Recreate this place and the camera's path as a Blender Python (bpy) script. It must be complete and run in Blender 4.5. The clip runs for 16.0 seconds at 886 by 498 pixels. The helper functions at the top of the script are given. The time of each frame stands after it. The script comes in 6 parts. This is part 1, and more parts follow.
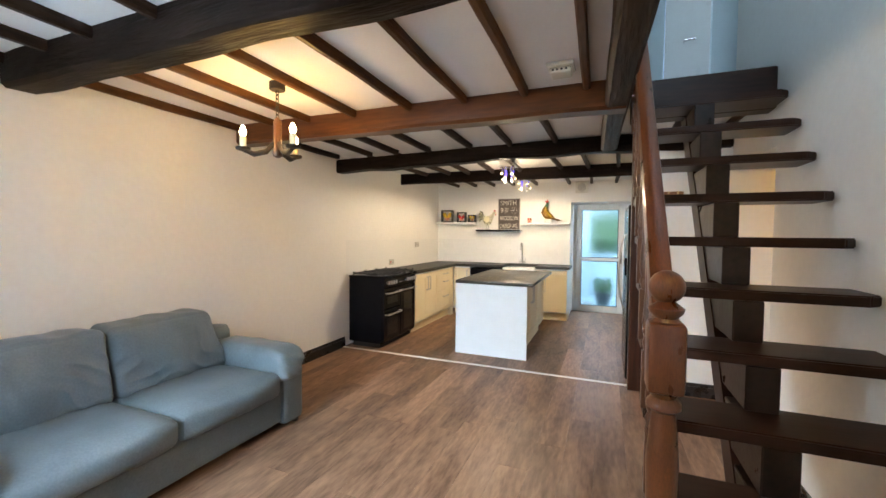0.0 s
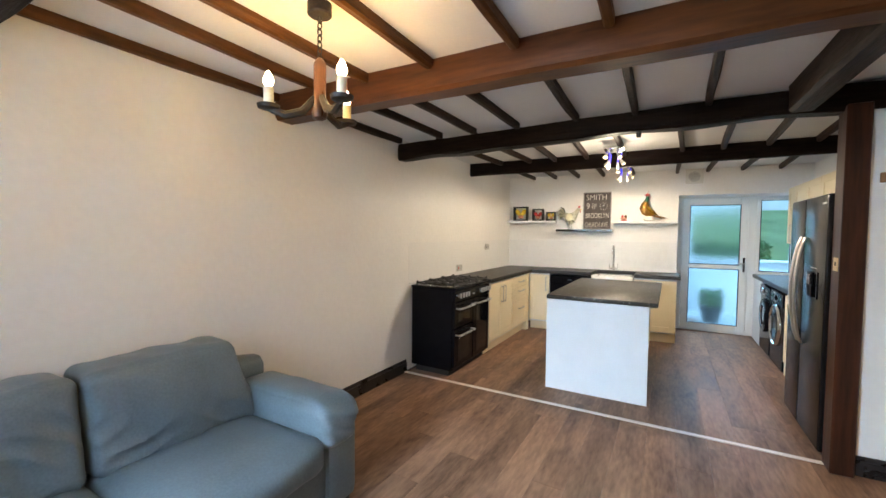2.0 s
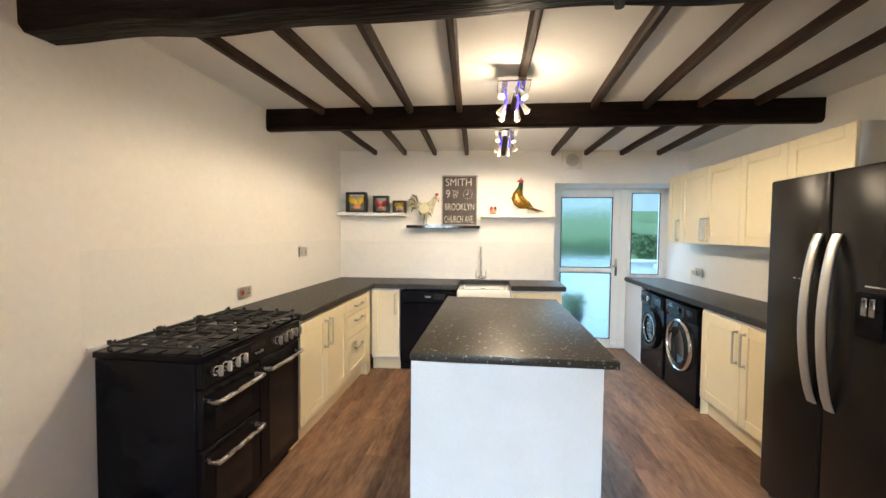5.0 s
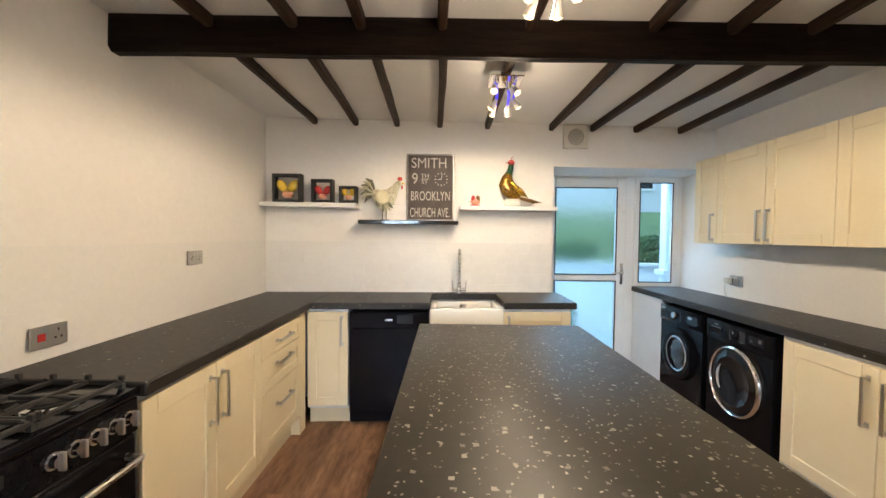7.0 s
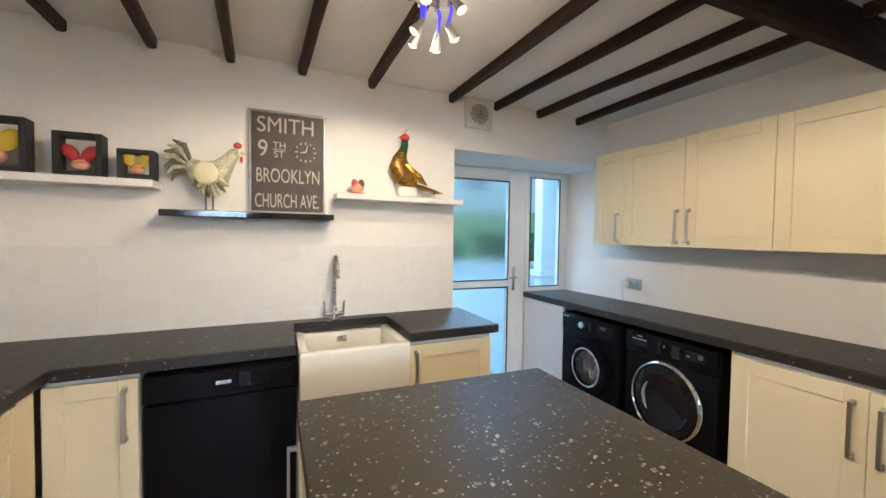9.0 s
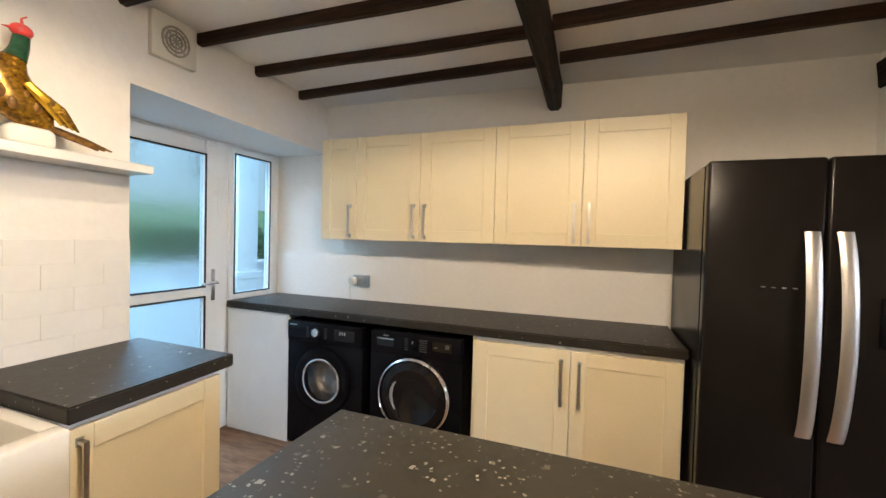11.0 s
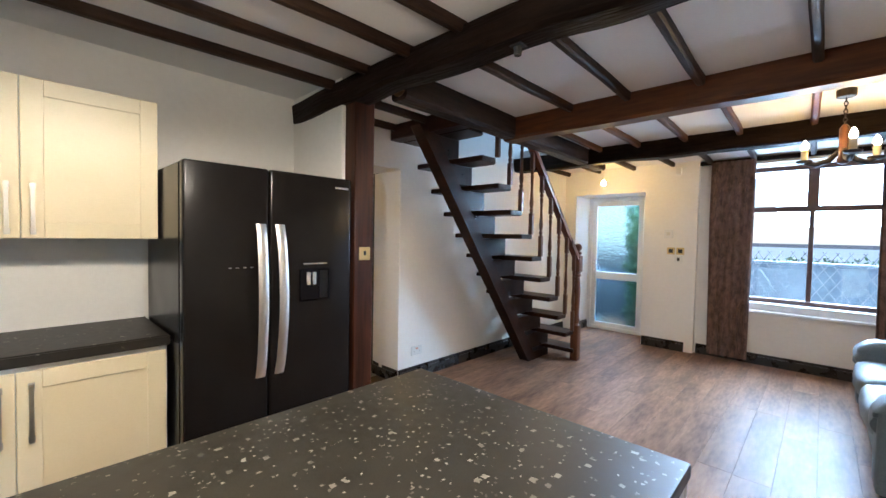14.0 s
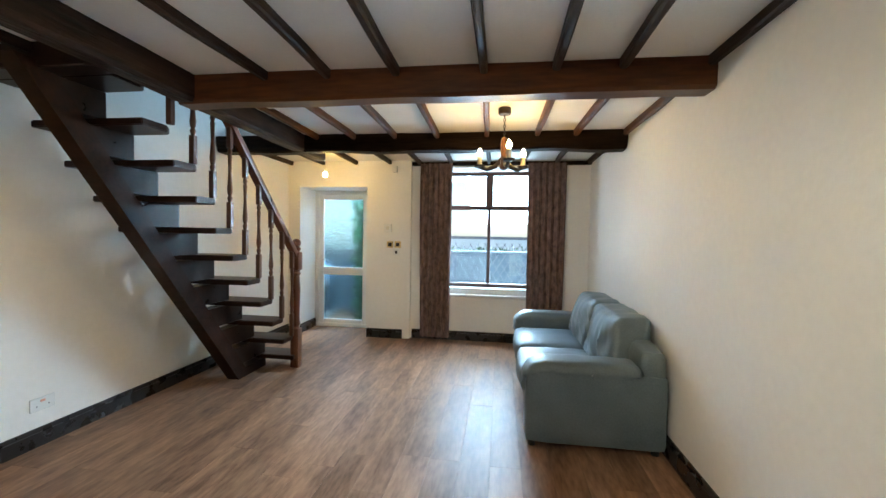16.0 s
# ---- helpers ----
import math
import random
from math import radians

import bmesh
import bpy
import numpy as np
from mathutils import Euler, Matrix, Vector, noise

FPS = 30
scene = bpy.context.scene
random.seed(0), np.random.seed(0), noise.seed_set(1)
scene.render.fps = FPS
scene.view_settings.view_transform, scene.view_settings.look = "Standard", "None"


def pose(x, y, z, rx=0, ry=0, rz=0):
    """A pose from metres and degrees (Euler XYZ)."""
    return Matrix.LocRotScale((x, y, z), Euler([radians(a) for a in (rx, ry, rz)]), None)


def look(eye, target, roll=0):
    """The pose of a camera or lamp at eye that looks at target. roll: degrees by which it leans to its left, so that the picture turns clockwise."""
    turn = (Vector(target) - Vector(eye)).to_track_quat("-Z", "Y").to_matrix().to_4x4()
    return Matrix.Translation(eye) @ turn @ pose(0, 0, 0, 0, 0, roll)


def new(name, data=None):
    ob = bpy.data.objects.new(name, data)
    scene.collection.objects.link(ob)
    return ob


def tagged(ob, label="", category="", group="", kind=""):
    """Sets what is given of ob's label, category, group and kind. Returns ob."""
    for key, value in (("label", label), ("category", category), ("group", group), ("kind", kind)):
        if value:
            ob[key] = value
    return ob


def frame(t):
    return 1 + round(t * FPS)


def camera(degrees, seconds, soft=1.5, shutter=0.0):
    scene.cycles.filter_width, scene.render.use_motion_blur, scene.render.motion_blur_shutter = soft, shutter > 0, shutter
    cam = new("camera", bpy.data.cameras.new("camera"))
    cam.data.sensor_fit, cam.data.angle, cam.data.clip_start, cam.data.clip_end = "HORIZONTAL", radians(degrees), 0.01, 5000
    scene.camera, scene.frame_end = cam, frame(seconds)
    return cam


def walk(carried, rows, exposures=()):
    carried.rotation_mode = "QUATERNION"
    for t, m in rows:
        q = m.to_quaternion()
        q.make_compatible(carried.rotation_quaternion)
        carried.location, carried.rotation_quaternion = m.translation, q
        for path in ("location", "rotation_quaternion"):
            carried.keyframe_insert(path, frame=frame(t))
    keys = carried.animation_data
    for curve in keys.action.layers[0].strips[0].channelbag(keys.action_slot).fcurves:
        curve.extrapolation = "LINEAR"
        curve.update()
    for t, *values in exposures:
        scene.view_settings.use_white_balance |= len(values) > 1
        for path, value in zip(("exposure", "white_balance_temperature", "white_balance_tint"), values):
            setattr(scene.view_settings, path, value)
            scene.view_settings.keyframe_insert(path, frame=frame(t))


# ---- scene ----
cam = camera(95.9, 16.0)
PATH = [
    (0, (0.649, 0.204, 1.474), (-0.104, 2.056, 1.4), 0.5),
    (0.5, (0.512, 0.32, 1.47), (-0.266, 2.161, 1.395), 0.7),
    (1, (0.37, 0.519, 1.503), (-0.519, 2.309, 1.422), 0.7),
    (1.5, (0.21, 0.726, 1.481), (-0.766, 2.47, 1.401), 0.9),
    (2, (-0.046, 1.005, 1.495), (-1.032, 2.743, 1.413), 0.6),
    (2.5, (-0.275, 1.329, 1.472), (-1.248, 3.074, 1.392), 0.6),
    (3, (-0.452, 1.65, 1.469), (-1.214, 3.497, 1.387), 0.6),
    (3.5, (-0.595, 1.991, 1.469), (-1.002, 3.947, 1.388), 0.6),
    (4, (-0.653, 2.328, 1.462), (-0.97, 4.301, 1.384), 0.5),
    (4.2, (-0.664, 2.475, 1.474), (-0.98, 4.448, 1.393), 0.5),
    (6.3, (-0.801, 3.788, 1.453), (-0.84, 5.786, 1.388), 0.6),
    (6.5, (-0.826, 3.91, 1.446), (-0.86, 5.908, 1.382), 0.6),
    (7, (-0.913, 4.187, 1.436), (-0.93, 6.186, 1.372), 0.6),
    (7.5, (-0.971, 4.473, 1.415), (-0.942, 6.472, 1.357), 0.5),
    (8, (-1.012, 4.802, 1.438), (-0.913, 6.799, 1.375), 0.6),
    (8.5, (-1.095, 5.059, 1.449), (-0.683, 7.014, 1.377), 0.7),
    (9, (-1.133, 5.201, 1.46), (-0.358, 7.043, 1.389), 0.8),
    (9.2, (-1.119, 5.258, 1.468), (-0.208, 7.037, 1.39), 0.8),
    (10.25, (-1.165, 5.632, 1.444), (0.411, 6.862, 1.378), 1.1),
    (11.3, (-1.09, 5.983, 1.417), (0.853, 6.457, 1.363), 1.5),
    (11.5, (-1.083, 6.049, 1.415), (0.893, 6.355, 1.355), 1.4),
    (12, (-1.075, 6.139, 1.416), (0.923, 6.06, 1.366), 1.2),
    (12.5, (-1.128, 6.136, 1.441), (0.818, 5.676, 1.387), 1.1),
    (12.8, (-1.169, 6.123, 1.456), (0.712, 5.447, 1.39), 1.1),
    (13, (-1.2, 6.058, 1.456), (0.626, 5.245, 1.387), 1.1),
    (13.5, (-1.235, 5.988, 1.458), (0.397, 4.834, 1.383), 1.3),
    (14, (-1.28, 5.957, 1.449), (0.097, 4.508, 1.38), 1.1),
    (14.5, (-1.345, 5.852, 1.444), (-0.276, 4.163, 1.374), 1.2),
    (15, (-1.384, 5.738, 1.449), (-0.659, 3.876, 1.377), 1.2),
    (15.5, (-1.375, 5.627, 1.449), (-1.011, 3.662, 1.377), 1.1),
    (16, (-1.344, 5.446, 1.454), (-1.06, 3.467, 1.38), 1.0),
]
EXPOSURES = [(0, 0.40, 6550, 12), (1.5, 0.27, 6250, 11), (2.5, 0.26, 5900, 11), (4, 0.48, 6400, 11), (7, 0.2, 6400, 14), (9.2, 0.06, 6000, 13), (11.4, 0.36, 6900, 17), (12.0, 0.62, 8700, 21), (12.6, 0.72, 6000, 16), (14, 0.57, 5400, 11), (14.5, 0.74, 5700, 7), (15, 0.68, 5750, 4), (16, 0.41, 5720, 2)]
walk(cam, [(t, look(eye, target, roll)) for t, eye, target, roll in PATH], EXPOSURES)

# ---- daylight: overcast sky, soft sun on the street side ----
world = bpy.data.worlds.new("overcast_sky")
scene.world = world
world.use_nodes = True
wn = world.node_tree.nodes
sky = wn.new("ShaderNodeTexSky")
sky.sky_type = "NISHITA"
sky.sun_disc = False
sky.sun_elevation = radians(62)
sky.sun_rotation = radians(203)
sky.dust_density = 1.0
wn["Background"].inputs["Strength"].default_value = 0.15
grey = wn.new("ShaderNodeHueSaturation")
grey.inputs["Saturation"].default_value = 0.85
grey.inputs["Value"].default_value = 1.3
world.node_tree.links.new(sky.outputs["Color"], grey.inputs["Color"])
world.node_tree.links.new(grey.outputs["Color"], wn["Background"].inputs["Color"])

sun = new("sun", bpy.data.lights.new("sun", "SUN"))
sun.data.energy, sun.data.angle, sun.data.color = 1.2, radians(12), (1.0, 0.97, 0.93)
sun.matrix_basis = look((0, 0, 8), (0.15, 0.35, 7.2))


def window_light(name, at, to, w, h, power, color):
    ob = new(name, bpy.data.lights.new(name, "AREA"))
    ob.data.shape, ob.data.size, ob.data.size_y = "RECTANGLE", w, h
    ob.data.energy, ob.data.color = power, color
    ob.matrix_basis = look(at, to)
    return ob


def bulb_light(name, at, power, color, radius=0.03):
    ob = new(name, bpy.data.lights.new(name, "POINT"))
    ob.data.energy, ob.data.color, ob.data.shadow_soft_size = power, color, radius
    ob.location = at
    return ob


DAY, WARM, SOFT = (0.56, 0.79, 1.0), (1.0, 0.53, 0.085), (1.0, 0.80, 0.54)
# area lamps outside the openings, standing in for sky light
window_light("front_window_sky", (-1.45, -1.25, 2.95), (-1.1, 1.2, 0.9), 4.2, 1.4, 320, DAY)
# big panel added over the street, shifted left to brighten the stair wall
window_light("street_sky_fill", (-3.6, -3.7, 3.3), (0.6, 2.6, 1.0), 8.0, 3.2, 3900, (0.70, 0.86, 1.0))
# low strip added below the window's sight line to brighten the ceiling
window_light("forecourt_ceiling_fill", (-1.4, -2.4, 0.18), (-0.5, 3.6, 2.5), 5.0, 0.4, 150, DAY)
window_light("front_door_sky", (1.03, -1.2, 2.75), (1.03, 0.6, 0.6), 0.8, 0.9, 160, DAY)
window_light("kitchen_door_sky", (0.85, 9.75, 3.1), (0.8, 7.6, 0.9), 1.8, 1.6, 170, DAY)
# lights the landing through an unseen upper opening, both added
window_light("stairwell_sky", (1.2, -0.3, 4.0), (1.25, 3.5, 3.2), 0.8, 1.2, 26, DAY)

# lamps that hang in the rooms
for k in range(3):
    a = radians(100 + 120 * k)
    bulb_light("candle_light", (-1.355 + 0.205 * math.cos(a), 2.24 + 0.205 * math.sin(a), 2.125), 3.3, WARM, 0.02)
bulb_light("pendant_light", (0.83, 0.71, 2.165), 6.5, WARM, 0.025)
for y, power, side, cone in ((5.5, 74, 6.5, 178), (6.62, 27, 2.4, 178)):
    for k in range(2):
        a = radians(30 + 180 * k)
        dx, dy = math.cos(a), math.sin(a)
        bulb_light("spot_light", (-0.56 + 0.06 * dx, y + 0.06 * dy, 2.13), side, SOFT, 0.03)
    down = new("spot_light", bpy.data.lights.new("spot_light", "SPOT"))
    down.data.energy, down.data.color, down.data.shadow_soft_size = power, SOFT, 0.025
    down.data.spot_size, down.data.spot_blend = radians(cone), 0.25
    down.location = (-0.60, y + 0.2, 2.28)
bulb_light("back_room_light", (3.0, 2.98, 2.12), 22, WARM, 0.05)

# ---- materials ----
def nodes_of(name):
    m = bpy.data.materials.new(name)
    m.use_nodes = True
    return m, m.node_tree.nodes, m.node_tree.links, m.node_tree.nodes["Principled BSDF"]


def surf(name, c1, c2, scale=8.0, rough=0.5, bump=0.1, metal=0.0, stretch=(1, 1, 1), fine=90.0, vary=0.0, rvar=0.08, coat=0.0, dist=0.004, spec=0.5):
    """A surface of two shades mixed by a broad and a fine noise, with relief and uneven gloss."""
    m, n, l, b = nodes_of(name)
    tc = n.new("ShaderNodeTexCoord")
    mp = n.new("ShaderNodeMapping")
    mp.inputs["Scale"].default_value = stretch
    l.new(tc.outputs["Object"], mp.inputs["Vector"])
    vec = mp.outputs["Vector"]
    info = n.new("ShaderNodeObjectInfo")
    if vary:
        add = n.new("ShaderNodeVectorMath")
        sc = n.new("ShaderNodeVectorMath")
        sc.operation = "SCALE"
        sc.inputs[0].default_value = (7.3, 3.1, 5.7)
        l.new(info.outputs["Random"], sc.inputs["Scale"])
        l.new(vec, add.inputs[0])
        l.new(sc.outputs[0], add.inputs[1])
        vec = add.outputs[0]
    big, small = n.new("ShaderNodeTexNoise"), n.new("ShaderNodeTexNoise")
    for t, s, d in ((big, scale, 4.0), (small, fine, 5.0)):
        t.inputs["Scale"].default_value, t.inputs["Detail"].default_value = s, d
        l.new(vec, t.inputs["Vector"])
    mix = n.new("ShaderNodeMath")
    mix.operation = "MULTIPLY_ADD"
    mix.inputs[1].default_value = 0.4
    l.new(small.outputs["Fac"], mix.inputs[0])
    half = n.new("ShaderNodeMath")
    half.operation = "MULTIPLY"
    half.inputs[1].default_value = 0.6
    l.new(big.outputs["Fac"], half.inputs[0])
    l.new(half.outputs[0], mix.inputs[2])
    ramp = n.new("ShaderNodeValToRGB")
    ramp.color_ramp.elements[0].position, ramp.color_ramp.elements[1].position = 0.33, 0.67
    ramp.color_ramp.elements[0].color, ramp.color_ramp.elements[1].color = (*c1, 1), (*c2, 1)
    l.new(mix.outputs[0], ramp.inputs["Fac"])
    col = ramp.outputs["Color"]
    if vary:
        hsv = n.new("ShaderNodeHueSaturation")
        mr = n.new("ShaderNodeMapRange")
        mr.inputs["To Min"].default_value, mr.inputs["To Max"].default_value = 1 - vary, 1 + vary
        l.new(info.outputs["Random"], mr.inputs["Value"])
        l.new(mr.outputs["Result"], hsv.inputs["Value"])
        l.new(col, hsv.inputs["Color"])
        col = hsv.outputs["Color"]
    l.new(col, b.inputs["Base Color"])
    rr = n.new("ShaderNodeMapRange")
    rr.inputs["To Min"].default_value, rr.inputs["To Max"].default_value = max(0.02, rough - rvar), min(1, rough + rvar)
    l.new(big.outputs["Fac"], rr.inputs["Value"])
    l.new(rr.outputs["Result"], b.inputs["Roughness"])
    b.inputs["Metallic"].default_value = metal
    b.inputs["Coat Weight"].default_value = coat
    b.inputs["Specular IOR Level"].default_value = spec
    if bump:
        bp = n.new("ShaderNodeBump")
        bp.inputs["Strength"].default_value, bp.inputs["Distance"].default_value = bump, dist
        l.new(mix.outputs[0], bp.inputs["Height"])
        l.new(bp.outputs["Normal"], b.inputs["Normal"])
    return m


def glow(name, color, strength):
    m, n, l, b = nodes_of(name)
    b.inputs["Base Color"].default_value = (*color, 1)
    b.inputs["Emission Color"].default_value = (*color, 1)
    b.inputs["Emission Strength"].default_value = strength
    return m


def glass(name, color=(1, 1, 1), rough=0.0, bump=0.0, scale=60.0):
    m, n, l, b = nodes_of(name)
    b.inputs["Base Color"].default_value = (*color, 1)
    b.inputs["Roughness"].default_value = rough
    b.inputs["Transmission Weight"].default_value = 1.0
    b.inputs["IOR"].default_value = 1.45
    if bump:
        t, bp = n.new("ShaderNodeTexNoise"), n.new("ShaderNodeBump")
        t.inputs["Scale"].default_value = scale
        bp.inputs["Strength"].default_value, bp.inputs["Distance"].default_value = bump, 0.01
        tc = n.new("ShaderNodeTexCoord")
        l.new(tc.outputs["Object"], t.inputs["Vector"])
        l.new(t.outputs["Fac"], bp.inputs["Height"])
        l.new(bp.outputs["Normal"], b.inputs["Normal"])
    return m


def worktop(name, base, chips):
    """Dark laminate with scattered pale stone chips."""
    m = surf(name, tuple(c * 0.8 for c in base), tuple(c * 1.25 for c in base), 30, 0.44, 0.05, fine=300, spec=0.36)
    n, l = m.node_tree.nodes, m.node_tree.links
    b = n["Principled BSDF"]
    old = b.inputs["Base Color"].links[0].from_socket
    tc = n.new("ShaderNodeTexCoord")
    warp, wv = n.new("ShaderNodeTexNoise"), n.new("ShaderNodeVectorMath")
    warp.inputs["Scale"].default_value = 40
    wv.operation = "MULTIPLY_ADD"
    wv.inputs[1].default_value = (0.02, 0.02, 0.02)
    l.new(tc.outputs["Object"], warp.inputs["Vector"])
    l.new(warp.outputs["Color"], wv.inputs[0])
    l.new(tc.outputs["Object"], wv.inputs[2])
    last = old
    for scale, size, share in ((34, 0.23, 1 - chips * 0.6), (78, 0.25, 1 - chips * 0.9)):
        v = n.new("ShaderNodeTexVoronoi")
        v.inputs["Scale"].default_value = scale
        v.distance = "CHEBYCHEV"
        l.new(wv.outputs[0], v.inputs["Vector"])
        near, pick, both = n.new("ShaderNodeMath"), n.new("ShaderNodeMath"), n.new("ShaderNodeMath")
        near.operation, pick.operation, both.operation = "LESS_THAN", "GREATER_THAN", "MULTIPLY"
        near.inputs[1].default_value, pick.inputs[1].default_value = size, share
        sep = n.new("ShaderNodeSeparateColor")
        l.new(v.outputs["Color"], sep.inputs["Color"])
        l.new(v.outputs["Distance"], near.inputs[0])
        l.new(sep.outputs["Red"], pick.inputs[0])
        l.new(near.outputs[0], both.inputs[0])
        l.new(pick.outputs[0], both.inputs[1])
        mix = n.new("ShaderNodeMix")
        mix.data_type = "RGBA"
        tint = n.new("ShaderNodeValToRGB")
        tint.color_ramp.elements[0].color, tint.color_ramp.elements[1].color = (0.07, 0.062, 0.05, 1), (0.36, 0.335, 0.28, 1)
        l.new(sep.outputs["Green"], tint.inputs["Fac"])
        l.new(both.outputs[0], mix.inputs["Factor"])
        l.new(last, mix.inputs["A"])
        l.new(tint.outputs["Color"], mix.inputs["B"])
        last = mix.outputs["Result"]
    l.new(last, b.inputs["Base Color"])
    return m


M = {}
M["plaster"] = surf("white_plaster", (0.78, 0.76, 0.72), (0.84, 0.82, 0.78), 1.3, 0.7, 0.30, fine=26, dist=0.016)
M["ceiling"] = surf("ceiling_paint", (0.76, 0.75, 0.73), (0.82, 0.81, 0.79), 3, 0.85, 0.35, fine=60, dist=0.006)
M["upstairs"] = surf("pale_blue_paint", (0.50, 0.60, 0.64), (0.56, 0.66, 0.70), 2, 0.8, 0.1)
M["beam_x"] = surf("dark_stained_beam", (0.003, 0.002, 0.0016), (0.019, 0.011, 0.008), 3.5, 0.45, 1.0, stretch=(0.35, 3, 3), fine=16, dist=0.02, spec=0.06)
M["beam_y"] = surf("dark_stained_joist", (0.007, 0.004, 0.003), (0.055, 0.030, 0.018), 3.5, 0.5, 1.0, stretch=(3, 0.35, 3), fine=16, dist=0.02, spec=0.14)
M["beam_brown"] = surf("brown_stained_beam", (0.030, 0.009, 0.003), (0.130, 0.043, 0.011), 3, 0.4, 0.5, stretch=(0.35, 3, 3), fine=16, spec=0.3)
M["post"] = surf("red_brown_post", (0.012, 0.004, 0.002), (0.070, 0.021, 0.009), 5, 0.34, 0.4, stretch=(4, 4, 0.3), fine=14, spec=0.3)
M["stair"] = surf("dark_varnished_oak", (0.008, 0.0036, 0.0024), (0.036, 0.014, 0.008), 3, 0.36, 0.3, stretch=(0.4, 3, 3), fine=18, spec=0.14)
M["spine"] = surf("dark_varnished_spine", (0.006, 0.004, 0.003), (0.024, 0.012, 0.008), 4, 0.30, 0.5, stretch=(2, 2, 2), fine=20, spec=0.2)
M["rail"] = surf("varnished_pine_rail", (0.060, 0.018, 0.006), (0.155, 0.048, 0.014), 5, 0.3, 0.1, stretch=(4, 1, 1), fine=70, coat=0.08)
M["baluster"] = surf("brown_turned_wood", (0.05, 0.019, 0.009), (0.115, 0.046, 0.022), 6, 0.3, 0.1, stretch=(4, 4, 0.4), fine=70)
M["plank"] = surf("oak_laminate", (0.105, 0.056, 0.034), (0.325, 0.190, 0.117), 2.6, 0.40, 0.12, stretch=(3.2, 0.65, 1), fine=14, vary=0.16, rvar=0.09, dist=0.002, spec=0.09)
M["underlay"] = surf("dark_joint", (0.05, 0.03, 0.02), (0.07, 0.045, 0.03), 10, 0.8, 0)
M["strip"] = surf("pale_threshold", (0.68, 0.60, 0.50), (0.78, 0.70, 0.60), 8, 0.4, 0.1)
M["skirting"] = surf("black_gloss_paint", (0.012, 0.010, 0.010), (0.022, 0.019, 0.018), 9, 0.28, 0.08)
M["leather"] = surf("grey_blue_leather", (0.098, 0.130, 0.150), (0.155, 0.196, 0.222), 4, 0.40, 0.5, fine=90, rvar=0.1, dist=0.004, spec=0.5)
M["foot"] = surf("dark_plastic", (0.015, 0.015, 0.015), (0.025, 0.025, 0.025), 20, 0.5, 0.05)
M["cream"] = surf("cream_painted_door", (0.76, 0.66, 0.44), (0.81, 0.71, 0.50), 4, 0.42, 0.04, fine=120)
M["white_panel"] = surf("white_melamine", (0.70, 0.71, 0.71), (0.76, 0.77, 0.77), 5, 0.45, 0.03)
M["worktop"] = worktop("speckled_worktop", (0.030, 0.026, 0.019), 0.26)
M["worktop2"] = worktop("dark_worktop", (0.022, 0.0195, 0.017), 0.05)
M["steel"] = surf("brushed_steel", (0.50, 0.48, 0.45), (0.62, 0.60, 0.57), 20, 0.28, 0.04, metal=1.0, stretch=(1, 1, 6))
M["satin"] = surf("satin_steel", (0.62, 0.60, 0.57), (0.68, 0.66, 0.63), 6, 0.32, 0.0, metal=0.9)
M["handle"] = surf("handle_steel", (0.50, 0.48, 0.44), (0.58, 0.56, 0.52), 6, 0.34, 0.0, metal=1.0)
M["chrome"] = surf("chrome", (0.75, 0.75, 0.76), (0.82, 0.82, 0.83), 20, 0.1, 0.0, metal=1.0)
M["black"] = surf("black_enamel", (0.004, 0.004, 0.006), (0.007, 0.007, 0.009), 8, 0.12, 0.02, fine=200, spec=0.12)
M["black_matt"] = surf("black_cast_iron", (0.010, 0.010, 0.010), (0.020, 0.019, 0.018), 30, 0.55, 0.3, fine=200)
M["fridge"] = surf("black_steel_fridge", (0.008, 0.007, 0.007), (0.012, 0.010, 0.009), 5, 0.22, 0.02, fine=300, metal=0.0, spec=0.2)
M["dark_glass"] = surf("dark_glass", (0.006, 0.006, 0.008), (0.010, 0.010, 0.012), 5, 0.05, 0.0, spec=0.4)
M["drum"] = surf("steel_drum", (0.30, 0.29, 0.28), (0.48, 0.46, 0.44), 30, 0.25, 0.2, metal=1.0)
M["porthole"] = glass("porthole_glass", (0.86, 0.87, 0.88))
# lit copy of the dark joist stain: chandelier glow put into the brown
M["joist_lit"] = surf("chandelier_lit_joist", (0.026, 0.010, 0.003), (0.14, 0.056, 0.016), 3.5, 0.5, 0.8, stretch=(3, 0.35, 3), fine=16, dist=0.02, spec=0.2)
M["ceramic"] = surf("white_ceramic", (0.76, 0.74, 0.68), (0.80, 0.78, 0.73), 4, 0.1, 0.0)
M["tile"] = surf("white_glazed_tile", (0.76, 0.75, 0.72), (0.81, 0.80, 0.77), 6, 0.12, 0.12, fine=25, vary=0.015, dist=0.003)
M["grout"] = surf("white_grout", (0.76, 0.75, 0.72), (0.80, 0.79, 0.76), 40, 0.7, 0.05)
M["upvc"] = surf("white_plastic_frame", (0.78, 0.80, 0.80), (0.82, 0.84, 0.84), 5, 0.3, 0.02)
M["window_wood"] = surf("brown_window_frame", (0.035, 0.013, 0.010), (0.075, 0.028, 0.020), 8, 0.4, 0.1)
M["gasket"] = surf("black_gasket", (0.01, 0.01, 0.01), (0.02, 0.02, 0.02), 30, 0.6, 0)
M["glass"] = glass("clear_glass", (0.90, 0.97, 1.0))
M["obscure"] = glass("obscure_glass", (0.62, 0.88, 1.0), 0.06, 1.0, 26)
